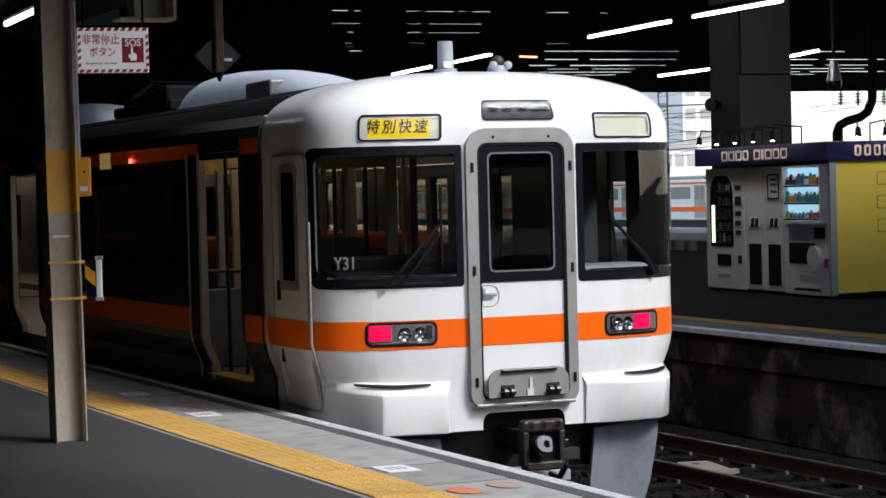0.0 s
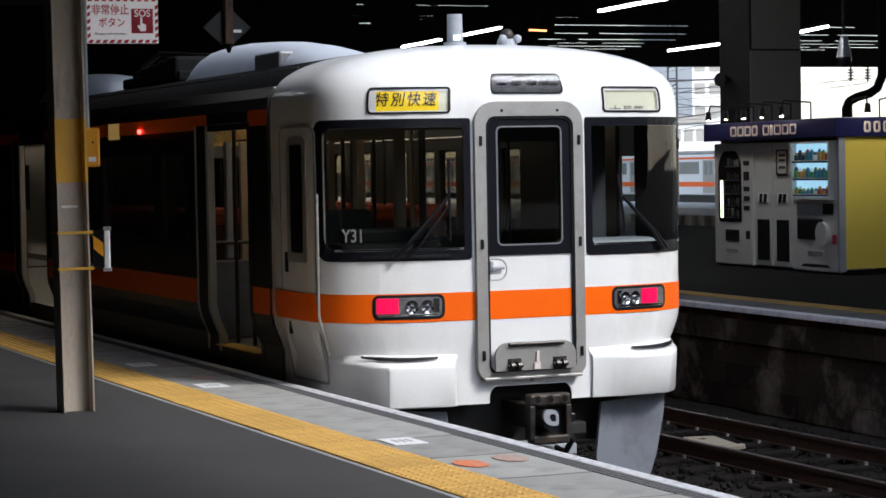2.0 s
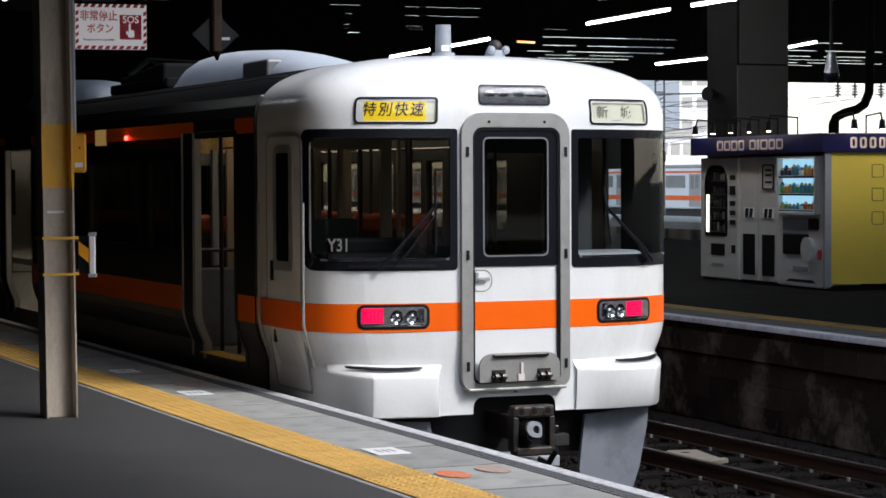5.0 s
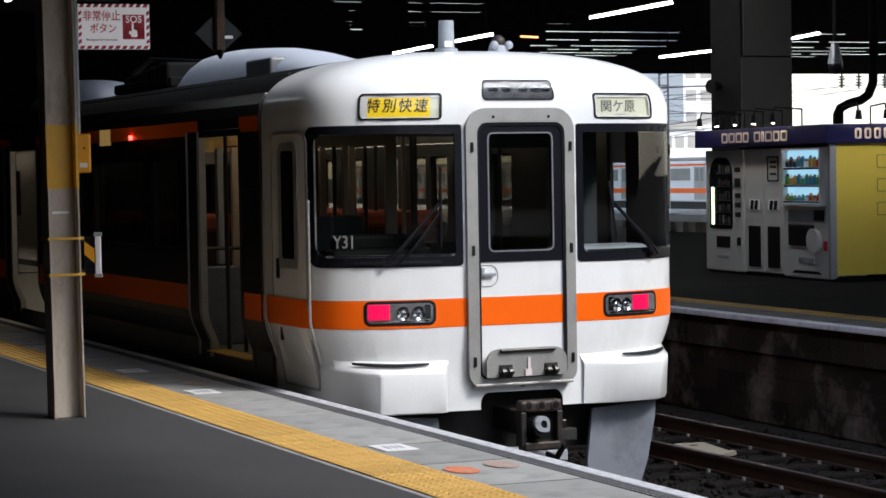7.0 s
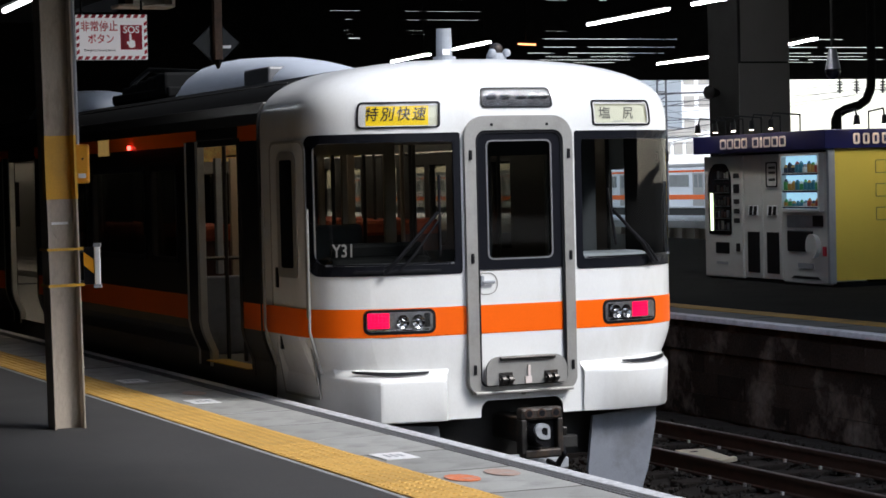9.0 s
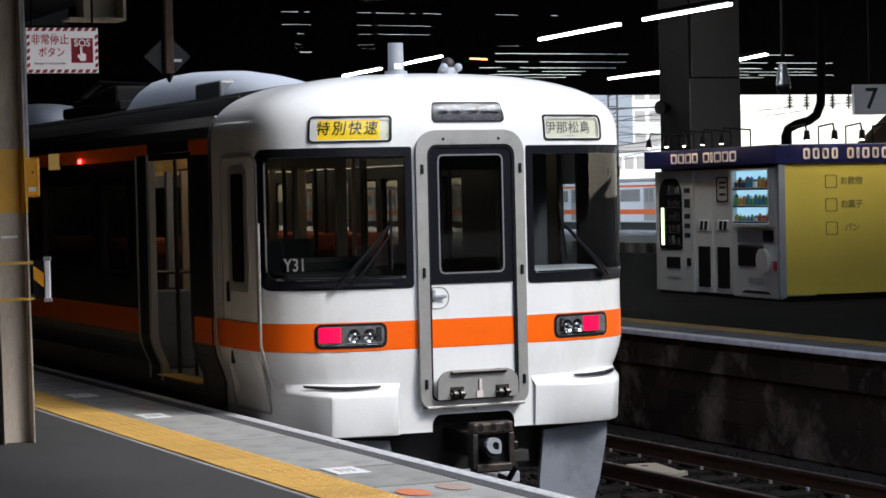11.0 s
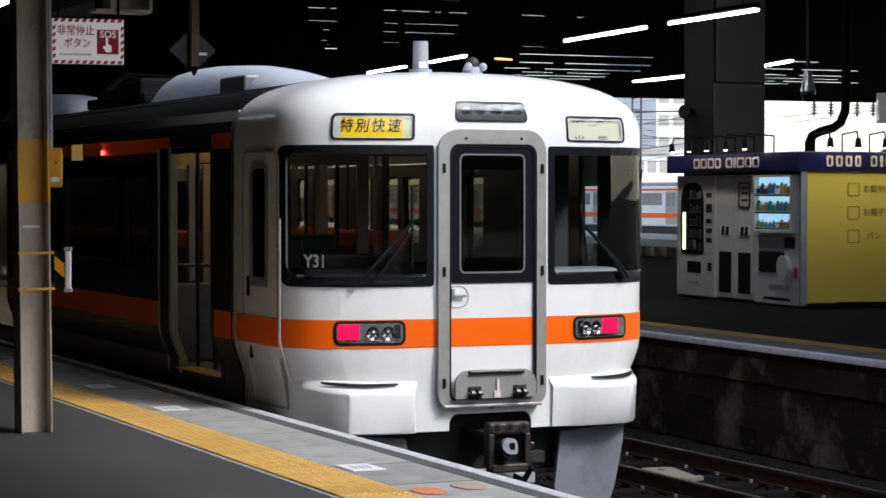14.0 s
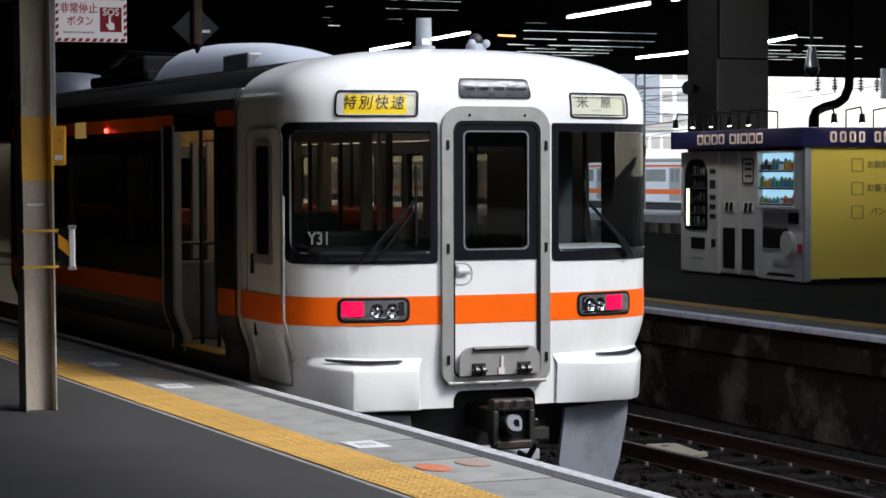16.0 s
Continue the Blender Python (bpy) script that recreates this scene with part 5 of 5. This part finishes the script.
# spotlights on bent arms
for face in range(2):
    for i in range(5 if face == 0 else 4):
        if face == 0:
            base, outw = Vector((3.75 - i * 0.62, 0.0, 2.13)), Vector((0, 1, 0))
        else:
            base, outw = Vector((0.0, -0.35 - i * 0.42, 2.13)), Vector((-1, 0, 0))
        sp = part("spotlight", pipe([base - outw * 0.25, base - outw * 0.25 + Vector((0, 0, 0.24)), base + outw * 0.16 + Vector((0, 0, 0.27)), base + outw * 0.2 + Vector((0, 0, 0.16))], 0.012, 6), BLACK, kiosk, "black arm spotlight")
        q = base + outw * 0.2 + Vector((0, 0, 0.10))
        part("head", rod(q + Vector((0, 0, 0.08)), q - Vector((0, 0, 0.05)), 0.035, 10, 0.048), BLACK, sp)
        part("bulb", rod(q - Vector((0, 0, 0.05)), q - Vector((0, 0, 0.056)), 0.026, 10), BULB, sp, "lit bulb")


DISPLAY = mat("machine_display_light", (0.6, 0.7, 0.8), 0.5, emit=(0.40, 0.75, 1.0), emit_strength=0.35, bump=0)
STRIPL = mat("machine_strip_light", (0.8, 0.9, 0.7), 0.5, emit=(0.85, 1.0, 0.65), emit_strength=1.0, bump=0)


def machine(x0, x1, name, label):
    v = thing(name, label, "vending machine", m=KI)
    return v


# drinks machine with three lit shelves
v1 = machine(0.06, 1.5, "drinks_machine", "white drinks vending machine with three lit shelves")
part("cabinet", box((0.06, -0.60, 0.03), (1.47, -0.04, 1.83), 0.02), KWHITE, v1)
part("display", box((0.22, -0.05, 1.06), (1.30, -0.035, 1.79)), DISPLAY, v1, "blue-white lit display")
part("display_frame", rim_plate(round_rect(0.17, 1.35, 1.02, 1.82, 0.02, seg=2, side=2), round_rect(0.22, 1.30, 1.06, 1.79, 0.02, seg=2, side=2), 0.08, pose(0, -0.04, 0)), KWHITE, v1)
rnd = random.Random(3)
# bottles glow faintly in their own colour, imitating the display's light on them
CANS = [mat("can_" + n, c, 0.3, vary=0.1, bump=0, emit=c, emit_strength=0.05) for n, c in (("green", (0.05, 0.22, 0.07)), ("red", (0.28, 0.05, 0.04)), ("white", (0.6, 0.65, 0.65)), ("teal", (0.04, 0.16, 0.22)), ("amber", (0.35, 0.2, 0.05)), ("dark", (0.02, 0.03, 0.05)))]
for row, (z, h) in enumerate(((1.56, 0.17), (1.32, 0.16), (1.10, 0.12))):
    part("shelf", box((0.22, -0.035, z - 0.035), (1.30, 0.03, z), 0.004), BLUE, v1)
    part("button_strip", box((0.24, 0.03, z - 0.012), (1.28, 0.036, z - 0.002)), PAPER, v1)
    for i in range(9):
        x = 0.29 + i * 0.118
        choice = CANS[5] if row == 0 and i > 5 else CANS[rnd.randrange(5)]
        r, top = rnd.choice((0.03, 0.034, 0.038)), z + h * rnd.uniform(0.6, 0.95)
        bt = part("bottle", rod((x, 0.0, z), (x, 0.0, top - 0.04), r, 12), choice, v1)
        part("neck", rod((x, 0.0, top - 0.04), (x, 0.0, top), r, 10, 0.012), rnd.choice(CANS), bt)
part("coin_panel", box((0.24, -0.045, 0.80), (1.30, -0.030, 0.97), 0.004), GREY, v1)
part("coin_slot", box((0.20, -0.032, 0.82), (0.50, -0.02, 0.97), 0.004), BLACK, v1)
part("pick_up_flap", box((0.52, -0.045, 0.47), (1.28, -0.020, 0.76), 0.02), BLACK, v1, "dark delivery flap")
hb = bmesh.new()
bmesh.ops.create_cone(hb, cap_ends=True, segments=24, radius1=0.17, radius2=0.15, depth=0.10, matrix=pose(0.46, -0.02, 0.55, 90))
part("round_cover", hb, KWHITE, v1)
part("red_key", box((0.13, -0.04, 0.42), (0.22, -0.02, 0.55), 0.004), RED, v1)
part("mark", box((0.52, -0.042, 0.24), (0.98, -0.030, 0.31)), GREY, v1)
part("kick_vent", prism([(0.3, 0.09), (1.2, 0.09), (1.1, 0.13), (0.4, 0.13)], 0.01, pose(0, -0.045, 0)), BLACK, v1)
# two narrow bins' panels
v2 = machine(1.5, 2.8, "bottle_bins", "pair of cream bottle bin cabinets with dark openings")
for x in (1.51, 2.14):
    part("cabinet", box((x, -0.55, 0.05), (x + 0.61, -0.06, 1.83), 0.015), KWHITE, v2)
    part("bin_mouth", box((x + 0.12, -0.07, 0.95), (x + 0.46, -0.05, 1.10), 0.01), PAPER, v2)
    for q in (0.18, 0.32):
        part("slot", prism([(x + q, 0.96), (x + q + 0.09, 0.96), (x + q + 0.06, 1.09), (x + q - 0.03, 1.09)], 0.01, pose(0, -0.054, 0)), BLACK, v2)
    part("door", box((x + 0.10, -0.07, 0.13), (x + 0.48, -0.048, 0.72), 0.004), BLACK, v2, "dark bin door")
part("notice", rim_plate(round_rect(1.62, 1.98, 1.36, 1.72, 0.03, seg=2, side=2), round_rect(1.64, 1.96, 1.38, 1.70, 0.03, seg=2, side=2), 0.01, pose(0, -0.054, 0)), BLACK, v2)
for z in (1.62, 1.55, 1.45):
    part("printed_bar", box((1.70, -0.058, z), (1.90, -0.053, z + 0.035)), INK, v2)
# tall snack machine with a dark window
v3 = machine(2.8, 4.15, "snack_machine", "white snack vending machine with a dark arched window")
part("cabinet", box((2.78, -0.60, 0.03), (4.12, -0.05, 1.83), 0.02), KWHITE, v3)
part("window", prism(round_rect(3.15, 3.95, 0.66, 1.72, (0.05, 0.05, 0.28, 0.28)), 0.012, pose(0, -0.055, 0)), NAVY, v3, "dark glazed window")
rs = random.Random(12)
for z in (1.50, 1.30, 1.10, 0.92, 0.74):
    part("snack_shelf", box((3.2, -0.044, z - 0.02), (3.7, -0.036, z - 0.008)), LINING, v3)
    for x in (3.22, 3.32, 3.42, 3.54):
        h = rs.uniform(0.07, 0.13)
        part("snack_pack", box((x, -0.044, z), (x + rs.uniform(0.05, 0.08), -0.03, z + h), 0.006), rs.choice((SEAT, UNDER, FADED_INK, UNDER, LINING)), v3)
part("light_strip", box((3.78, -0.040, 0.72), (3.87, -0.034, 1.28)), STRIPL, v3, "lit strip lamp")
for z in (1.5, 1.28, 1.12, 0.98, 0.84):
    part("key", box((2.88, -0.052, z), (3.06, -0.040, z + (0.13 if z == 1.28 else 0.07))), BLACK, v3)
part("pick_up_flap", box((3.25, -0.052, 0.38), (3.72, -0.040, 0.55), 0.01), BLACK, v3)
part("vent", box((3.3, -0.052, 0.22), (3.7, -0.042, 0.26)), GREY, v3)
part("key", box((2.88, -0.052, 0.42), (3.0, -0.040, 0.54)), BLACK, v3)

# pillar behind the kiosk
pl = thing("pillar_1", "dark concrete pillar clad with grey panels", "pillar", kind="structure", m=pose(11.05, 15.6, 0))
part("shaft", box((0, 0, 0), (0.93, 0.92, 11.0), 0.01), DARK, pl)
part("panel", box((0.01, -0.02, 0.0), (0.92, 0.0, 3.28)), PILLAR, pl, "grey lower panel")
part("panel", box((0.05, -0.02, 3.31), (0.92, -0.004, 5.6)), PILLAR, pl, "grey upper panel")
part("pillar_horn", rod((-0.02, 0.6, 2.85), (-0.24, 0.5, 2.85), 0.05, 14, 0.11), DARK, pl, "dark horn loudspeaker")

# dome camera and signs under the far roof
dc = thing("dome_camera", "grey dome camera hung from the roof", "camera", m=pose(10.84, 12.6, 0))
part("stem", rod((0, 0, 3.35), (0, 0, 11.0), 0.03), DARK, dc)
part("housing", rod((0, 0, 3.02), (0, 0, 3.32), 0.11, 20, 0.05), REFLECTOR, dc, "grey bell housing")
hb = bmesh.new()
bmesh.ops.create_uvsphere(hb, u_segments=16, v_segments=10, radius=0.115, matrix=Matrix.Translation((0, 0, 2.99)))
part("dome", hb, NAVY, dc, smooth=True)
ps = thing("platform_number_sign", "white square hanging sign with a black seven", "sign", m=pose(11.93, 12.0, 2.78, 0, 0, -8))
part("board", box((-0.27, 0, -0.215), (0.27, 0.08, 0.215), 0.01), PAPER, ps)
text_mesh("numeral", "7", 0.42, INK, pose(0, -0.004, 0, 90), ps, "black numeral")
part("hanger", rod((0, 0.04, 0.2), (0, 0.04, 8.22), 0.02), DARK, ps)
pd = thing("bent_pipe", "thick dark bent drain pipe behind the kiosk", "pipe")
part("pipe", pipe([(13.59, 16.8, 0.0), (13.59, 16.8, 2.40), (13.65, 16.8, 2.52), (13.80, 16.8, 2.59), (14.05, 16.8, 2.65), (14.2, 16.8, 2.74), (14.29, 16.8, 2.93), (14.31, 16.8, 3.3), (14.31, 16.8, 11.0)], 0.075, 12), DARK, pd)

# slanted stair roof beyond the kiosk
tagged(part("stair_roof", prism([(15.66, -1.02), (22.65, 4.40), (22.65, 5.50), (15.66, -0.12)], 0.25, pose(0, 22, 0)), RUSTY), "dark brown slanted stair roof behind the kiosk", "stair roof", kind="structure")

# board lying between the rails
bd = thing("loose_board", "pale wooden board with a tilted batten lying in the track", "board", m=pose(3.45, 3.5, RAIL_Z - 0.13, 0, 0, -10))
part("panel", box((-0.15, -0.36, 0.0), (0.15, 0.36, 0.05), 0.006), WOOD, bd)
part("batten", box((-0.02, -0.46, -0.02), (0.17, -0.37, 0.02), 0.005, pose(0, 0, 0.02, 0, -8, 0)), WOOD, bd)
part("knot", rod((-0.03, 0.16, 0.05), (-0.03, 0.16, 0.052), 0.04, 10), RUSTY, bd)

# stickers on the platform's edge slabs
for x, y in ((-2.16, -2.88), (-2.14, 0.92), (-2.12, 2.95)):
    st = tagged(part("floor_sticker", box((-0.10, -0.15, 0.0), (0.10, 0.15, 0.004)), PAPER, m=pose(x, y, 0.002)), "white boarding mark sticker on the concrete", "floor marking")
    for i in range(3):
        part("print", box((-0.05 + 0.04 * i, -0.06, 0.0042), (-0.03 + 0.04 * i, 0.06, 0.005)), GREY, st)
MARK = mat("worn_orange_mark", (0.70, 0.20, 0.08), 0.8, vary=0.3, scale=20, stain=(0.34, 0.33, 0.32), stain_amount=1.0, stain_scale=11)
PALE_MARK = mat("faded_pink_mark", (0.42, 0.29, 0.24), 0.8, vary=0.2, scale=20, stain=(0.36, 0.35, 0.33), stain_amount=1.0, stain_scale=9)
for x, y, paint in ((-2.2, -3.95, MARK), (-1.93, -3.86, PALE_MARK), (-2.0, 1.6, PALE_MARK)):
    tagged(part("worn_mark", prism([(0.085 * math.cos(a * 0.3142), 0.15 * math.sin(a * 0.3142)) for a in range(20)], 0.003, pose(0, 0, 0.003, -90)), paint, m=pose(x, y, 0.002)), "worn orange boarding mark on the concrete", "floor marking")

# ---------------------------------------------------------------- outdoors beyond the hall
WIRE = mat("wire_grey", (0.10, 0.10, 0.11), 0.6, vary=0.1, bump=0)
# whitened so that shaded far sides look as bright as open daylight
FAR_BRIGHT = mat("far_bright_white", (0.86, 0.86, 0.87), 0.6, vary=0.04, bump=0)
FARGREY = mat("far_concrete", (0.42, 0.40, 0.37), 0.8, vary=0.15, scale=0.8, bump=0)
# stained wall, its base colour raised to look daylit
OUTER_WALL = mat("outer_platform_wall", (0.62, 0.55, 0.47), 0.8, vary=0.25, scale=0.9, bump=0, stain=(0.3, 0.25, 0.2), stain_amount=0.6, stain_scale=0.5)
FAR_GLASS = mat("far_train_glass", (0.16, 0.17, 0.18), 0.3, vary=0.4, scale=0.7, bump=0)
ft = thing("far_train", "far white commuter train with an orange stripe", "train")
FX = 62.0
part("body", box((FX, 70, -0.5), (FX + 2.8, 170, 2.05), 0.1), FAR_BRIGHT, ft)
part("roof", box((FX + 0.1, 70, 2.05), (FX + 2.7, 170, 2.3), 0.1), FARGREY, ft)
part("stripe", box((FX - 0.02, 70, 0.05), (FX, 170, 0.35)), ORANGE, ft)
part("upper_stripe", box((FX - 0.02, 70, 1.76), (FX, 170, 1.88)), ORANGE, ft)
part("underframe", box((FX + 0.2, 70, -1.9), (FX + 2.6, 170, -0.5)), UNDER, ft)
for i in range(20):
    y = 72 + i * 4.9
    part("door", box((FX - 0.015, y, -0.35), (FX, y + 1.4, 1.7)), FARGREY, ft)
    part("door_window", box((FX - 0.03, y + 0.2, 0.8), (FX - 0.016, y + 0.62, 1.6)), FAR_GLASS, ft)
    part("door_window", box((FX - 0.03, y + 0.78, 0.8), (FX - 0.016, y + 1.2, 1.6)), FAR_GLASS, ft)
    part("window", box((FX - 0.03, y + 1.9, 0.85), (FX, y + 4.4, 1.6)), FAR_GLASS, ft)
fp = thing("platform_outer", "pale outer platform with a stained concrete wall", "platform", kind="structure")
part("deck", box((30.5, 15, -0.24), (36, 160, 0.0)), FAR_BRIGHT, fp, "pale deck edge")
part("wall", box((30.7, 15, -1.2), (35.8, 160, -0.24)), OUTER_WALL, fp)
for i in range(60):
    part("buttress", box((30.55, 40 + i * 0.9, -1.2), (30.7, 40.12 + i * 0.9, -0.24)), FARGREY if i % 3 == 0 else OUTER_WALL, fp)
part("rail", box((27.2, 15, -1.0), (27.28, 160, -0.9)), FAR_BRIGHT, fp)
part("rail", box((28.3, 15, -1.0), (28.38, 160, -0.9)), FAR_BRIGHT, fp)
# daylit copy of the ballast, its brightness put into the colour
DAYLIT_BALLAST = mat("daylit_ballast", (0.40, 0.34, 0.30), 0.9, vary=0.35, scale=1.5, bump=0.3, fine=12)
tagged(part("outer_track_bed", box((16.5, 22, -1.14), (30.55, 160, -1.05)), DAYLIT_BALLAST), "ballast of the open-air tracks, coloured pale pinkish for daylight", "track bed", kind="structure")
mast = thing("catenary_mast", "grey lattice catenary mast with cross wires", "mast", m=pose(47.55, 85, -1.2))
for x in (-0.25, 0.25):
    part("leg", rod((x, 0, 0), (x, 0, 16), 0.05, 6), WIRE, mast)
for i in range(30):
    part("brace", rod((-0.25, 0, i * 0.5), (0.25, 0, i * 0.5 + 0.25 * (i % 2)), 0.035, 5), WIRE, mast)
for z in (6.8, 8.2, 9.4, 10.2, 11.2):
    part("arm", rod((-4.5, 0, z), (4.5, 0, z + 0.2), 0.05, 5), WIRE, mast)
rw = random.Random(21)
for i in range(18):
    z = rw.uniform(3.4, 7.5)
    wv = thing("overhead_wire", "thin overhead wire against the sky", "wire", "overhead wires")
    part("strand", rod((rw.uniform(20, 44), 70, z), (rw.uniform(60, 95), 150, z + rw.uniform(-1, 6)), rw.uniform(0.012, 0.03), 5), WIRE, wv)
# wires crossing the two patches of open sky
for za, zb in ((5.16, 6.03), (4.74, 5.92), (5.52, 6.4), (4.93, 5.66), (5.3, 5.75)):
    wv = thing("overhead_wire", "thin overhead wire against the sky", "wire", "overhead wires")
    part("strand", rod((49.5, 80, za - (zb - za) * 0.25), (61.2, 80, zb + (zb - za) * 0.25), 0.014, 5), WIRE, wv)
for i in range(13):
    wv = thing("overhead_wire", "thin overhead wire against the sky", "wire", "overhead wires")
    z = 2.7 + i * 0.235 + rw.uniform(-0.07, 0.07)
    part("strand", rod((46.0, 85, z), (51.4, 85, z + rw.choice((-0.15, 0.1, 0.2, 0.35, 0.9))), rw.uniform(0.012, 0.026), 5), WIRE, wv)
for px in (45.76, 46.61, 47.93, 48.75):
    iw = thing("insulator", "grey ribbed insulator hung under the roof's edge", "insulator", "insulators", m=pose(px, 66.05, 5.48))
    for k in range(4):
        part("shed", rod((0, 0, -0.10 - 0.12 * k), (0, 0, -0.16 - 0.12 * k), 0.13, 10), WIRE, iw)
    part("core", rod((0, 0, 0.0), (0, 0, -0.62), 0.04, 6), WIRE, iw)


def building(x, y, w, d, h, cols, rows, label):
    b = thing("office_building", label, "building", m=pose(x, y, -4))
    part("wall", box((0, 0, 0), (w, d, h)), FAR_BRIGHT, b)
    part("roof", box((-0.3, -0.3, h), (w + 0.3, d + 0.3, h + 0.6)), FARGREY, b)
    for r in range(rows):
        for c in range(cols):
            part("window", box((w * (c + 0.15) / cols, -0.05, h * (r + 0.25) / rows), (w * (c + 0.85) / cols, 0.0, h * (r + 0.75) / rows)), FARGREY, b)


building(110.5, 196, 9, 12, 22, 5, 9, "pale office building with rows of windows")
building(91, 170, 6.5, 8, 9.3, 5, 4, "low pale building with rows of windows")


# ---------------------------------------------------------------- the rolling destination blind
SIGN_S, SIGN_Z, PITCH, SPEED, BANDS, ROLLER = 0.892, 2.035, 0.182, 0.091, 4, 0.036
at = frame_on(SIGN_S, SIGN_Z, -0.020)
BLIND = at


def bow(x):
    """How far the curved sign window stands behind the flat plane of the blind at x."""
    return (BLIND.inverted() @ skin(SIGN_S + x, SIGN_Z, -0.020)).z


def bowed(bm, off):
    for v in bm.verts:
        v.co.z += bow(v.co.x) + off
    return bm


names = ["", "", "本長篠", "新　城", "関ケ原", "塩　尻", "伊那松島", "辰　野", "米　原"]
blind = thing("roller_blind", "backlit destination roller blind winding upwards behind its window", "roller blind", m=BLIND)
bands = []


def slice_of(me, lo, hi):
    """The part of a flat mesh between two heights, moved so that it is centred on the slice."""
    bm = bmesh.new()
    bm.from_mesh(me)
    for co, no in (((0, lo, 0), (0, -1, 0)), ((0, hi, 0), (0, 1, 0))):
        bmesh.ops.bisect_plane(bm, geom=bm.verts[:] + bm.edges[:] + bm.faces[:], plane_co=co, plane_no=no, clear_outer=True)
    bmesh.ops.translate(bm, verts=bm.verts, vec=(0, -(lo + hi) / 2, 0))
    return bm


STEP = PITCH / BANDS
for i, w in enumerate(names):
    word = text_mesh("lettering", w, 0.096, FADED_INK, Matrix(), extrude=0.0004, squeeze=1.14) if w else None
    for b in range(BANDS):
        mid = -PITCH / 2 + STEP * (b + 0.5)
        sheet = grid_sheet([-0.27 + 0.054 * q for q in range(11)], [-STEP / 2 - 0.0005, STEP / 2 + 0.0005], lambda x, y: 0.0)
        back = bmesh.ops.extrude_face_region(sheet, geom=sheet.faces[:])["geom"]
        bmesh.ops.translate(sheet, verts=[v for v in back if isinstance(v, bmesh.types.BMVert)], vec=(0, 0, -0.001))
        p = part("blind_band", bowed(sheet, 0.0), SIGN_WHITE, blind)
        if word:
            cut = slice_of(word.data, mid - STEP / 2 + 0.008, mid + STEP / 2 + 0.008)
            if cut.faces:
                bmesh.ops.translate(cut, verts=cut.verts, vec=(-0.045, 0, 0))
                part("lettering", bowed(cut, 0.0030), FADED_INK, p, "dark destination name")
            else:
                cut.free()
            if b == 0:
                part("small_print", bowed(box((-0.075, 0.002, 0.0), (0.015, 0.008, 0.001)), 0.001), GREY, p)
        bands.append((p, -1.0 + 2.0 * i, mid))
    if word:
        bpy.data.objects.remove(word)
part("light_box", box((-0.24, -0.14, -0.15), (0.22, 0.10, -0.09)), BLACK, blind, "black sign housing")


def film_pose(d, k):
    """Where a band lies that is d metres along the film from the window's middle: flat, then round a roller."""
    flat = 0.088
    if abs(d) <= flat:
        return pose(0, d, 0)
    a = min((abs(d) - flat) / ROLLER, math.pi * 0.9)
    sg = 1 if d > 0 else -1
    return pose(0, sg * (flat + ROLLER * math.sin(a)), -ROLLER + ROLLER * math.cos(a) - 0.0004 * k, -sg * math.degrees(a))


def motions():
    """The blind winds upwards, one name every two seconds, and slows to a stop at the last."""
    for k, (p, middle, mid) in enumerate(bands):
        rows = []
        for i in range(65):
            t = 0.25 * i
            u = min(t, 15.1) + 0.22 * min(1.0, max(0.0, t - 15.1))
            rows.append((t, film_pose(SPEED * (u - middle) + mid, k % 16)))
        walk(p, rows)


motions()
